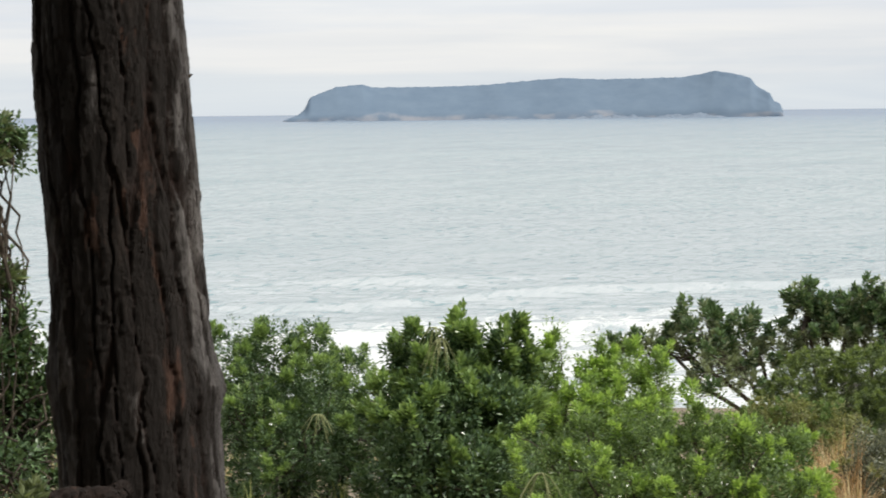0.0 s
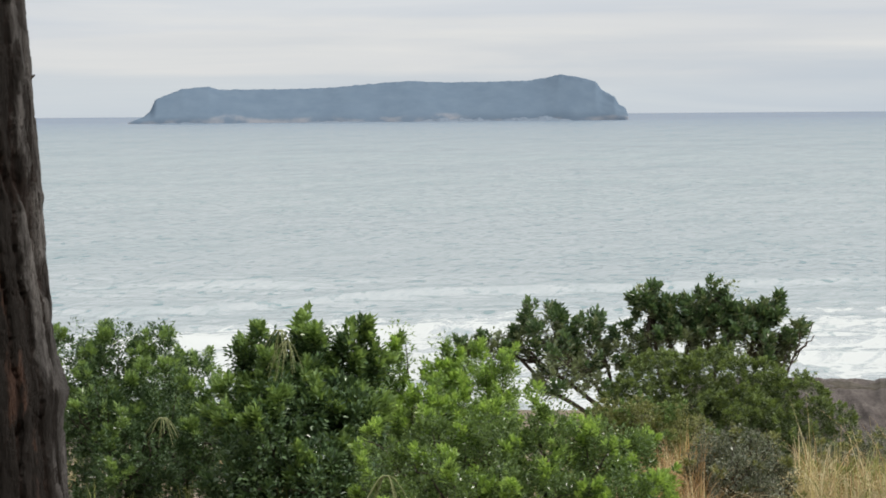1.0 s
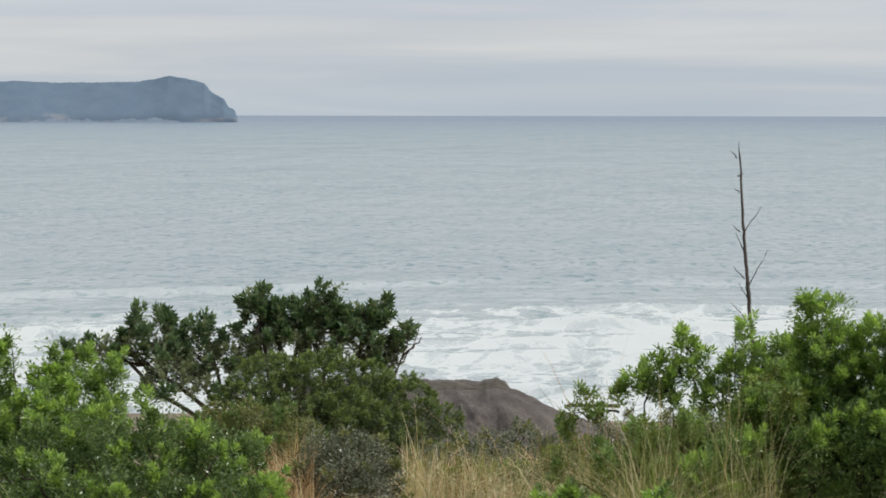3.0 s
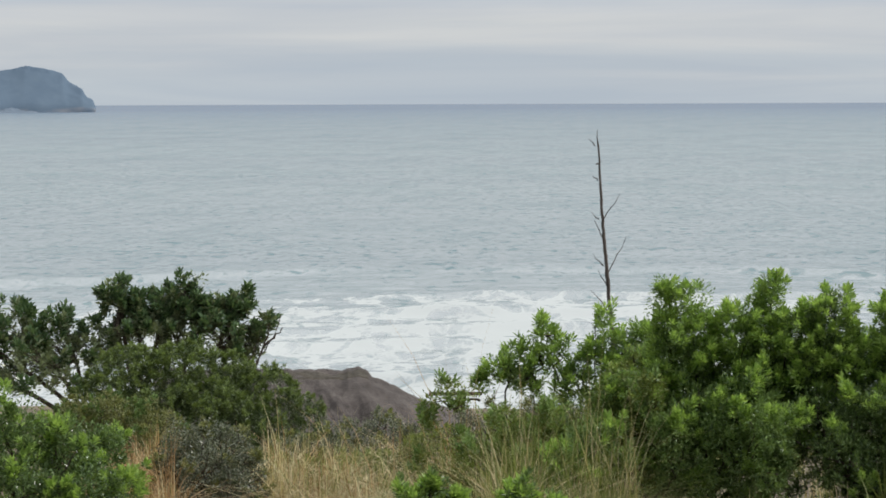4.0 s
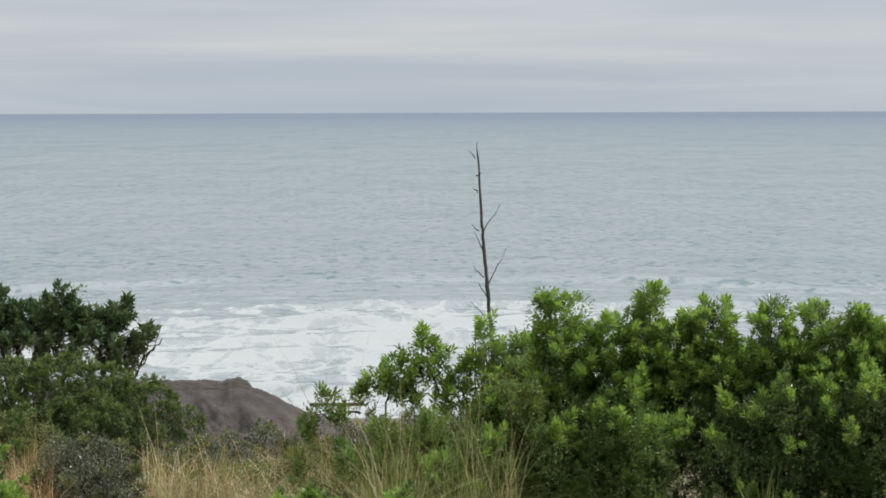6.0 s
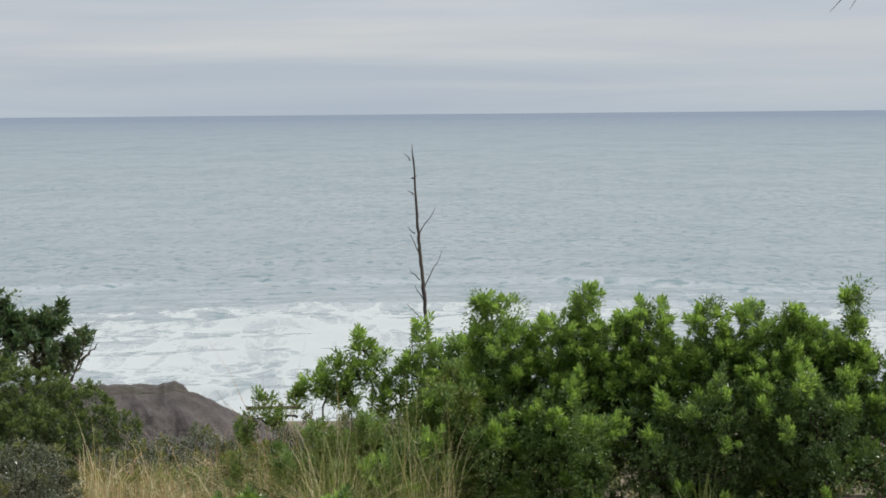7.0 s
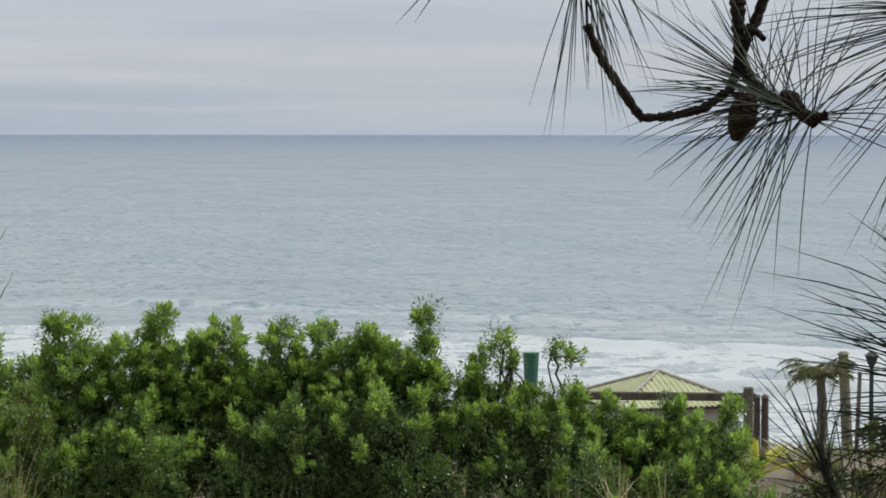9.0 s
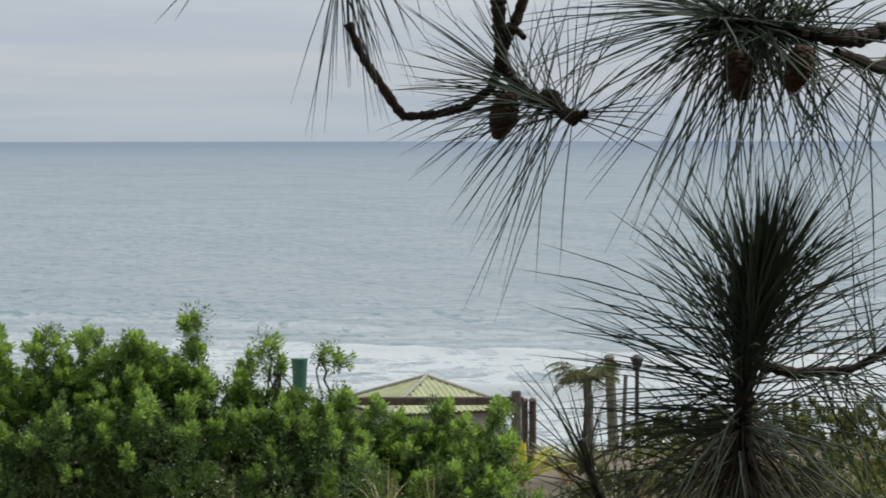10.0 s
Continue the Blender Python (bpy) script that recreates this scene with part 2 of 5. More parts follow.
    for scale, share in ((0.20, 0.65), (0.52, 0.40)):
        cells = nt.nodes.new("ShaderNodeTexVoronoi")
        cells.feature = "DISTANCE_TO_EDGE"
        cells.inputs["Scale"].default_value = scale
        nt.links.new(push.outputs[0], cells.inputs["Vector"])
        net = calc(nt, "ADD", net, calc(nt, "MULTIPLY", ramp(nt, cells.outputs["Distance"], (0.0, (1, 1, 1)), (0.12, (0.40, 0.40, 0.40)), (0.30, (0, 0, 0))), share))
    fizz = grain(nt, flat, 0.9, 6.0, 0.68)
    tear = calc(nt, "ADD", calc(nt, "MULTIPLY", calc(nt, "SUBTRACT", net, 0.30), 1.6), calc(nt, "MULTIPLY", calc(nt, "SUBTRACT", fizz, 0.5), 1.2))
    edge = calc(nt, "ADD", calc(nt, "MULTIPLY", foam.outputs["Fac"], 0.88), calc(nt, "MULTIPLY", tear, calc(nt, "MULTIPLY", foam.outputs["Fac"], 5.0, True)))
    mask = ramp(nt, edge, (0.37, (0, 0, 0)), (0.61, (0.43, 0.43, 0.43)), (0.90, (1, 1, 1)))
    white = nt.nodes.new("ShaderNodeBsdfDiffuse")
    white.inputs["Color"].default_value = (0.445, 0.468, 0.472, 1)
    nt.links.new(b.outputs[0], white.inputs["Normal"])
    mx = nt.nodes.new("ShaderNodeMixShader")
    nt.links.new(mask, mx.inputs[0])
    nt.links.new(water.outputs[0], mx.inputs[1])
    nt.links.new(white.outputs[0], mx.inputs[2])
    nt.links.new(mx.outputs[0], out.inputs[0])
    return m


SHORE = 18.0  # azimuth of the way straight out to sea
M_SEA = sea_material()


def island_material():
    m, nt, bsdf, out = surface("haze_tinted_island", 1.0, 0, 0.0)
    v = coords(nt)
    # air haze is put into these blue-grey wood and rock colours
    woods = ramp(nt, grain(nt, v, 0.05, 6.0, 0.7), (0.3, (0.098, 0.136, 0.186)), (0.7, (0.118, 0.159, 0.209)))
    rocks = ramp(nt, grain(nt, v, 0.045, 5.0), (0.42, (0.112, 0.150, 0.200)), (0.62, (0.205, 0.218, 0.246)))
    pos = nt.nodes.new("ShaderNodeSeparateXYZ")
    nt.links.new(v, pos.inputs[0])
    low = calc(nt, "ADD", calc(nt, "MULTIPLY", pos.outputs[2], -0.07), calc(nt, "MULTIPLY", grain(nt, v, 0.011, 4.0), 2.2))
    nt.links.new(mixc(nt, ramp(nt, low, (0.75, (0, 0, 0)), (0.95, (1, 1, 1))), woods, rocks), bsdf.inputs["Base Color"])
    return m


M_ISLAND = island_material()

# ---- small mesh kit ----
S = Vector((math.sin(radians(SHORE)), math.cos(radians(SHORE)), 0))
A = Vector((math.cos(radians(SHORE)), -math.sin(radians(SHORE)), 0))
rng = np.random.default_rng(7)


def hash01(ix, iy, seed):
    h = (ix.astype(np.int64) * 374761393 + iy.astype(np.int64) * 668265263 + seed * 974634721) & 0xFFFFFFFF
    h = ((h ^ (h >> 13)) * 1274126177) & 0xFFFFFFFF
    return ((h ^ (h >> 16)) & 0xFFFF) / 65535.0


def vnoise(x, y, seed=0):
    ix, iy = np.floor(x), np.floor(y)
    fx, fy = x - ix, y - iy
    fx, fy = fx * fx * (3 - 2 * fx), fy * fy * (3 - 2 * fy)
    a, b = hash01(ix, iy, seed), hash01(ix + 1, iy, seed)
    c, d = hash01(ix, iy + 1, seed), hash01(ix + 1, iy + 1, seed)
    return (a * (1 - fx) + b * fx) * (1 - fy) + (c * (1 - fx) + d * fx) * fy


def fbm(x, y, octaves=4, seed=0):
    return sum(vnoise(x * 2**k, y * 2**k, seed + k) * 0.5**k for k in range(octaves)) / (2 - 2 ** (1 - octaves))


def mesh_of(name, verts, faces, mats, mat_ids=None, smooth=False):
    me = bpy.data.meshes.new(name)
    verts, faces = np.asarray(verts, np.float32), np.asarray(faces, np.int32)
    n, k = faces.shape
    me.vertices.add(len(verts))
    me.vertices.foreach_set("co", verts.ravel())
    me.loops.add(n * k)
    me.loops.foreach_set("vertex_index", faces.ravel())
    me.polygons.add(n)
    me.polygons.foreach_set("loop_start", np.arange(0, n * k, k, dtype=np.int32))
    for m in mats:
        me.materials.append(m)
    if mat_ids is not None:
        me.polygons.foreach_set("material_index", np.asarray(mat_ids, np.int32))
    me.polygons.foreach_set("use_smooth", np.full(n, smooth))
    me.update(calc_edges=True)
    return me


def grid_faces(rows, cols, loop=False):
    r, c = np.meshgrid(np.arange(rows - 1), np.arange(cols if loop else cols - 1), indexing="ij")
    r, c = r.ravel(), c.ravel()
    c2 = (c + 1) % cols
    return np.stack([r * cols + c, r * cols + c2, (r + 1) * cols + c2, (r + 1) * cols + c], -1)


def child(ob, parent):
    ob.parent = parent
    return ob


def part(name, bm, material, parent, label=""):
    me = bpy.data.meshes.new(name)
    bm.to_mesh(me)
    bm.free()
    me.materials.append(material)
    return tagged(child(new(name, me), parent), label)


def at(az, dist, z=0.0):
    a = radians(az)
    return Vector((dist * math.sin(a), dist * math.cos(a), z))


def tubes(paths, sides=6):
    """Tapered tubes along (points, radii) as vertices and quads."""
    V, F, n = [], [], 0
    for pts, radii in paths:
        pts = np.asarray(pts, float)
        tang = np.gradient(pts, axis=0)
        tang /= np.linalg.norm(tang, axis=1)[:, None] + 1e-9
        side = np.cross(tang, np.where(np.abs(tang[:, 2:]) > 0.9, [[1.0, 0, 0]], [[0, 0, 1.0]]))
        side /= np.linalg.norm(side, axis=1)[:, None] + 1e-9
        up = np.cross(side, tang)
        th = np.linspace(0, 2 * np.pi, sides, endpoint=False)
        ring = pts[:, None] + np.asarray(radii)[:, None, None] * (np.cos(th)[None, :, None] * side[:, None] + np.sin(th)[None, :, None] * up[:, None])
        V.append(ring.reshape(-1, 3))
        F.append(grid_faces(len(pts), sides, True) + n)
        n += len(pts) * sides
    return np.concatenate(V), np.concatenate(F)


def wander(a, b, steps, amount, r):
    """A crooked line from a to b."""
    a, b = np.asarray(a, float), np.asarray(b, float)
    t = np.linspace(0, 1, steps)[:, None]
    w = np.cumsum(r.normal(0, 1, (steps, 3)), 0)
    w -= w[:1] + t * (w[-1:] - w[:1])
    return a + t * (b - a) + w * amount


def leaves(origins, dirs, length, width, r, fold=0.25):
    """Folded pointed leaves: six points and two quads each."""
    n = len(origins)
    d = dirs / (np.linalg.norm(dirs, axis=1)[:, None] + 1e-9)
    ref = r.normal(0, 1, (n, 3)) * 0.5 + [0, 0, 1]
    side = np.cross(d, ref)
    side /= np.linalg.norm(side, axis=1)[:, None] + 1e-9
    nrm = np.cross(side, d)
    L, W = length[:, None], width[:, None]
    up = nrm * W * fold
    droop = -nrm * L * r.uniform(0.0, 0.22, (n, 1))
    o = origins
    V = np.stack([o, o + d * L * 0.34 + side * W * 0.5 + up, o + d * L * 0.72 + side * W * 0.42 + up + droop * 0.5, o + d * L + droop,
                  o + d * L * 0.72 - side * W * 0.42 + up + droop * 0.5, o + d * L * 0.34 - side * W * 0.5 + up], 1)
    base = (np.arange(n) * 6)[:, None]
    F = np.concatenate([base + [0, 1, 2, 3], base + [0, 3, 4, 5]])
    return V.reshape(-1, 3), F


def small_leaves(origins, dirs, length, width, r, fold=0.3):
    """Small folded leaves for crowns seen from some way off: four points, creased along the middle."""
    n = len(origins)
    d = dirs / (np.linalg.norm(dirs, axis=1)[:, None] + 1e-9)
    side = np.cross(d, r.normal(0, 1, (n, 3)) * 0.5 + [0, 0, 1])
    side /= np.linalg.norm(side, axis=1)[:, None] + 1e-9
    nrm = np.cross(side, d)
    L, W = length[:, None], width[:, None] * 0.6
    up = nrm * W * fold
    V = np.stack([origins, origins + d * L * 0.5 + side * W + up, origins + d * L - nrm * L * r.uniform(0.0, 0.22, (n, 1)), origins + d * L * 0.5 - side * W + up], 1)
    return V.reshape(-1, 3), (np.arange(n) * 4)[:, None] + np.arange(4)


# ---- ground, sea, island ----
PROFILE_V = (-60, 0, 8, 18, 30, 45, 60, 75, 90, 104, 112, 140, 200, 320)
PROFILE_Z = (13.6, 12.4, 12.1, 11.0, 9.6, 7.5, 5.4, 3.5, 1.9, 0.7, 0.05, -1.5, -4, -8)


def ground_z(x, y):
    v = x * S.x + y * S.y
    v = v + 9 * np.clip((x * A.x + y * A.y - 22) / 15, 0, 1) * np.clip((v - 60) / 30, 0, 1)
    z = np.interp(v, PROFILE_V, PROFILE_Z)
    z = z + 0.3 * np.exp(-(((x - 29.5) / 5) ** 2 + ((y - 33.5) / 6) ** 2))
    return z + (fbm(x * 0.35 + 50, y * 0.35 + 50, 4, 3) - 0.5) * np.clip((112 - v) / 60, 0.15, 0.6)


def gz(p):
    return float(ground_z(np.array([p[0]]), np.array([p[1]]))[0])


def build_ground():
    rad = np.concatenate([np.arange(0.0, 130, 0.9), np.geomspace(131, 4950, 40)])
    ang = np.radians(np.concatenate([np.arange(-16, 50, 0.8), np.arange(50, 344, 6.0)]))
    r, a = np.meshgrid(rad, ang, indexing="ij")
    x, y = r * np.sin(a), r * np.cos(a)
    V = np.stack([x, y, ground_z(x, y)], -1).reshape(-1, 3)
    m = rough_material("sandy_soil", (0.090, 0.073, 0.052), (0.205, 0.168, 0.120), 0.6, 0.95, (1, 1, 1), 0.05)
    return tagged(new("ground", mesh_of("ground", V, grid_faces(len(rad), len(ang), True)[:, ::-1], [m], None, True)), "sandy soil sloping down to the beach", "ground", kind="structure")


def build_sea():
    v = np.concatenate([np.arange(96, 200, 0.45), np.geomspace(200.6, 4900, 90)])
    tanu = np.tan(np.radians(np.concatenate([np.arange(-78, -28, 5.0), np.arange(-28, 28, 0.13), np.arange(28, 79, 5.0)])))
    vv, tt = np.meshgrid(v, tanu, indexing="ij")
    uu = vv * tt
    wob = (fbm(uu * 0.02, vv * 0.02 + 9, 3, 21) - 0.5)
    bay = 0.0085 * np.clip(uu, -60, 60) ** 2
    z, foam = np.zeros_like(vv), np.zeros_like(vv)
    # rollers coming in: crest line, height, width
    for k, (line, height, width) in enumerate(((175, 0.35, 3.0), (162, 0.55, 3.0), (149, 0.7, 2.6), (137, 1.15, 2.2), (124, 0.6, 2.0), (199, 0.5, 5.0), (228, 0.45, 6.0))):
        crest = line - bay * line / 174 + wob * 18 + (fbm(uu * 0.06 + 40 * k, vv * 0 + k, 3, 30 + k) - 0.5) * 7
        gap = np.clip(fbm(uu * 0.045 + 13 * k, vv * 0 + 3 * k, 2, 60 + k) * 2.4 - 0.65, 0.05, 1)
        d = vv - crest
        z += height * gap * np.where(d < 0, np.exp(-((d / (width * 0.45)) ** 2)), np.exp(-((d / (width * 1.6)) ** 2)))
        foam += (0.75 if line < 190 else 0.0) * gap * np.where(d > 0, np.exp(-d / 1.8), np.exp(d / 7.0))
    east = np.clip((uu - 18) / 18, 0, 1)
    band = np.clip((178 - bay + wob * 14 - vv) / (9 - 6.5 * east), 0, 1)
    wash = fbm(uu * 0.05 + 5, vv * 0.16, 4, 80)
    foam = band * np.clip(0.10 + foam * 0.8 + (wash - 0.42) * 1.0 + (0.06 + 0.26 * np.exp(-(((vv - 151 + 0.6 * bay) / 10) ** 2))) * east, 0, 1) * np.clip((vv - 104 + 9 * np.clip((uu - 22) / 15, 0, 1)) / 10, 0.25, 1)
    z += (fbm(uu * 0.25, vv * 0.5, 3, 90) - 0.5) * 0.35 * np.exp(-((vv - 150) / 60) ** 2)
    P = uu[..., None] * np.array(A) + vv[..., None] * np.array(S)
    P[..., 2] = z
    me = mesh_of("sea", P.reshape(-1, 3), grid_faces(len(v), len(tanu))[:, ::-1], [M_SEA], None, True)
    me.attributes.new("foam", "FLOAT", "POINT").data.foreach_set("value", foam.ravel().astype(np.float32))
    me.attributes.new("milk", "FLOAT", "POINT").data.foreach_set("value", np.clip((186 - bay + wob * 14 - vv) / 26, 0, 1).ravel().astype(np.float32))
    return tagged(new("sea", me), "pale grey-blue sea with white surf along the beach", "sea", kind="structure")


def build_island():
    """A long flat-topped wooded island with cliffs at both ends."""
    share = (0, .03, .045, .055, .11, .16, .18, .28, .39, .48, .555, .63, .80, .83, .86, .90, .935, .945, .972, .98, .994, 1.0)
    tops = (3, 8, 14, 26, 37, 39, 36, 36, 37, 41, 44, 42, 43, 45, 49, 46, 41, 33, 25, 17, 14, 3)
    dist, a0, a1 = 2560.0, radians(-3.6), radians(7.77)
    s, w = np.linspace(0, 1, 700), np.linspace(0, 1, 60)
    ww, ss = np.meshgrid(w, s, indexing="ij")
    az = a0 + (a1 - a0) * ss
    depth = 210 * np.sin(np.pi * np.clip(ss, 0.02, 0.98)) ** 0.5
    front = dist + 14 * (fbm(ss * 9, ss * 0, 2, 5) - 0.5)
    r = front + depth * ww
    blur = np.hanning(9) / np.hanning(9).sum()
    top = np.tile(np.convolve(np.pad(np.interp(s, share, tops), 4, "edge"), blur, "valid"), (60, 1))
    rise = np.clip(ww / 0.5, 0, 1) ** 0.85 * np.clip((1 - ww) / 0.12, 0, 1) ** 0.5
    cliff = np.clip(ww / 0.03, 0, 1) * 5 * (0.7 + 0.4 * fbm(ss * 24, ww * 10, 3, 9))
    tree = (fbm(ss * 75, ww * 26, 5, 11) - 0.5) * np.where(ww > 0.42, 3.6, 0.2)
    z = np.maximum(-2 + np.minimum(rise * top + cliff * (ww < 0.5), top) + tree * np.clip(top / 20, 0.15, 1) * np.clip(ww * 8, 0, 1), -2)
    z[0], z[-1] = -3, -3
    z[:, 0], z[:, -1] = -3, -3
    V = np.stack([r * np.sin(az), r * np.cos(az), z], -1).reshape(-1, 3)
    thing = tagged(new("island"), "long low wooded island, blue with distance", "island")
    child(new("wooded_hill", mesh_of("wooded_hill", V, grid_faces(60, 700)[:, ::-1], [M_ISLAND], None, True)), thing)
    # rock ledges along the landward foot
    # ledge colour carries the painted haze too
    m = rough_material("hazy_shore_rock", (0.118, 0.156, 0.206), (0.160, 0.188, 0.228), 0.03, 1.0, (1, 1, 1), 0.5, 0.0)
    for a, b, top, seed in ((0.01, 0.20, 1.2, 1), (0.30, 0.56, 1.4, 2), (0.56, 0.76, 3.2, 3), (0.735, 0.90, 4.4, 4)):
        s, w = np.linspace(a, b, 90), np.linspace(0, 1, 12)
        ww, ss = np.meshgrid(w, s, indexing="ij")
        az = a0 + (a1 - a0) * ss
        front = dist + 14 * (fbm(ss * 9, ss * 0, 2, 5) - 0.5)
        r = front - 26 + 44 * ww
        edge = np.sin(np.pi * (ss - a) / (b - a)) ** 0.5
        z = -2.5 + (top + 2.5) * edge * np.clip(ww * 1.8, 0, 1) ** 0.7 * (0.45 + 0.9 * fbm(ss * 90, ww * 3, 4, 70 + seed))
        V = np.stack([r * np.sin(az), r * np.cos(az), z], -1).reshape(-1, 3)
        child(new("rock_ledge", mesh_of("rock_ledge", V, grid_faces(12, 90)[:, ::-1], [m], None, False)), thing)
    return thing


build_ground()
build_sea()
build_island()


# ---- pine trunk beside the standing place ----
def bark_material():
    m, nt, bsdf, out = surface("pine_bark", 0.9, 0, 0.25)
    v = coords(nt, (1, 1, 0.16))
    fine, broad = grain(nt, v, 70.0, 7.0, 0.72), grain(nt, v, 13.0, 5.0)
    cav = nt.nodes.new("ShaderNodeAttribute")
    cav.attribute_name = "plate"
    tone = nt.nodes.new("ShaderNodeAttribute")
    tone.attribute_name = "tone"
    f = calc(nt, "ADD", calc(nt, "MULTIPLY", fine, 0.5), calc(nt, "MULTIPLY", broad, 0.5))
    brown = ramp(nt, f, (0.3, (0.010, 0.008, 0.007)), (0.55, (0.021, 0.017, 0.015)), (0.72, (0.056, 0.044, 0.038)))
    grey = ramp(nt, f, (0.3, (0.026, 0.024, 0.023)), (0.52, (0.095, 0.088, 0.085)), (0.72, (0.29, 0.272, 0.262)))
    red = ramp(nt, fine, (0.3, (0.034, 0.019, 0.014)), (0.7, (0.105, 0.058, 0.042)))
    # each plate weathers its own way: most brown-black, some silver grey, a few showing red inner bark; tone also holds
    # the painted lit flank
    worn = calc(nt, "ADD", tone.outputs["Fac"], calc(nt, "MULTIPLY", calc(nt, "SUBTRACT", grain(nt, coords(nt, (1, 1, 0.3)), 15.0, 5.0, 0.62), 0.5), 1.5))
    plate = mixc(nt, ramp(nt, worn, (0.56, (0, 0, 0)), (0.70, (1, 1, 1))), brown, grey)
    plate = mixc(nt, ramp(nt, worn, (0.07, (1, 1, 1)), (0.16, (0, 0, 0))), plate, red)
    crack = ramp(nt, fine, (0.3, (0.010, 0.008, 0.007)), (0.7, (0.050, 0.028, 0.022)))
    nt.links.new(mixc(nt, cav.outputs["Fac"], crack, plate), bsdf.inputs["Base Color"])
    bump(nt, bsdf, calc(nt, "ADD", fine, calc(nt, "MULTIPLY", grain(nt, coords(nt, (1, 1, 0.5)), 45.0, 4.0, 0.6), 0.8)), 1.0, 0.022)
    return m


M_BARK = bark_material()


def plates(u, h, cell_u, cell_h, seed):
    """Distance to the joints of tall irregular bark plates, 0 in the furrow, wrapping round u, and a number of each plate's own."""
    gu, gh = u / cell_u, h / cell_h
    n = int(round(1 / cell_u))
    best = np.full(u.shape, 9.0)
    second, own = best.copy(), best.copy()
    iu, ih = np.floor(gu), np.floor(gh)
    for du in (-1, 0, 1):
        for dh in (-1, 0, 1):
            cu, ch = iu + du, ih + dh
            k = np.mod(cu, n)
            px, py = cu + 0.15 + 0.7 * hash01(k, ch, seed), ch + hash01(k, ch, seed + 1)
            d = np.hypot(gu - px, (gh - py) * 0.8)
            second = np.where(d < best, best, np.minimum(second, d))
            own = np.where(d < best, hash01(k, ch, seed + 2), own)
            best = np.minimum(best, d)
    return second - best, own


def build_trunk():
    base = at(-6.9, 6.62)
    root = gz(base)
    h = np.concatenate([np.linspace(root - 0.3, 14.6, 540), np.linspace(14.65, 19.6, 70)])
    th = np.linspace(0, 2 * np.pi, 240, endpoint=False)
    H, T = np.meshgrid(h, th, indexing="ij")
    warp = (fbm(H * 2.2, np.cos(T) * 1.5 + 5, 3, 40) - 0.5) * 0.07 + (fbm(H * 1.1 + 7, np.sin(T) * 1.5 + 5, 3, 44) - 0.5) * 0.05
    ragged = 0.020 * (fbm(H * 16, np.cos(T) * 5 + np.sin(T) * 7 + 20, 4, 71) - 0.5)
    turns = np.mod(T / (2 * np.pi) + warp * 0.75 + ragged, 1.0)
    f, own = plates(turns, H, 1 / 19, 0.85, 17)
    g, sheet = plates(np.mod(turns + ragged, 1.0), H + 6 * ragged, 1 / 40, 0.13, 23)
    plate = np.clip(f / 0.11, 0, 1) * (0.72 + 0.28 * np.clip(g / 0.06, 0, 1))
    # seaward half worn grey by weather, bounds ragged; paints the lit flank lighter too
    side = fbm(np.cos(T) * 1.1 + 3.2, np.sin(T) * 1.1 + H * 0.35, 2, 52)
    side = 0.45 * (side - side.min()) / np.ptp(side) + 0.54 * np.clip((np.sin(T + 6 * warp) + 0.82) / 0.7, 0, 1)
    rad = 0.171 + 0.012 * (14 - H) + 0.10 * np.exp(-(H - root) / 0.25)
    rad = rad + 0.018 * (fbm(H * 1.5, np.cos(T) * 2 + 9, 3, 51) - 0.5) + np.clip(f / 0.11, 0, 1) * (0.013 + 0.018 * own) + 0.007 * sheet * np.clip(g / 0.06, 0, 1) + 0.010 * (fbm(H * 14, T * 14, 4, 52) - 0.5) + 0.006 * (fbm(H * 3.5, T * 2, 2, 53) - 0.5)
    rad = rad + 0.022 * np.exp(-(((H - 13.27) / 0.07) ** 2)) * np.clip(np.cos(T - 0.1), 0, 1) ** 2 + 0.018 * np.exp(-(((H - 13.30) / 0.12) ** 2)) * np.clip(-np.cos(T), 0, 1) ** 2
    right = np.array((math.cos(radians(-7.4)), -math.sin(radians(-7.4)), 0))
    cx, cy = base.x - 0.0, base.y
    off = -0.055 * (H - 13.4) - 0.024
    V = np.stack([cx + off * right[0] + rad * np.cos(T), cy + off * right[1] + rad * np.sin(T), H], -1).reshape(-1, 3)
    tree = tagged(new("pine_tree"), "old pine with dark furrowed bark, trunk leaning slightly", "tree")
    me = mesh_of("trunk", V, grid_faces(len(h), len(th), True), [M_BARK], None, True)
    me.attributes.new("plate", "FLOAT", "POINT").data.foreach_set("value", plate.ravel().astype(np.float32))
    me.attributes.new("tone", "FLOAT", "POINT").data.foreach_set("value", (0.27 * own + 0.20 * sheet + 0.58 * side).ravel().astype(np.float32))
    child(new("trunk", me), tree)
    # a snapped-off dead limb low on the trunk, and a flake of bark
    r = np.random.default_rng(3)
    V, F = tubes([(wander(at(-7.3, 6.35, 13.045), at(-11.5, 6.0, 12.995), 70, 0.005, r), 0.016 + 0.016 * fbm(np.linspace(0, 5, 70), np.zeros(70), 3, 5))], 26)
    V = V + r.normal(0, 0.002, V.shape)
    me = mesh_of("broken_limb", V, F, [M_BARK], None, True)
    me.attributes.new("plate", "FLOAT", "POINT").data.foreach_set("value", r.uniform(0.1, 1, len(V)).astype(np.float32))
    me.attributes.new("tone", "FLOAT", "POINT").data.foreach_set("value", r.uniform(0.1, 0.4, len(V)).astype(np.float32))
    child(new("broken_limb", me), tree)
    V, F = tubes([(wander(at(-6.05, 6.6, 14.068), at(-5.62, 6.58, 14.092), 5, 0.002, r), (0.012, 0.011, 0.008, 0.006, 0.002))], 6)
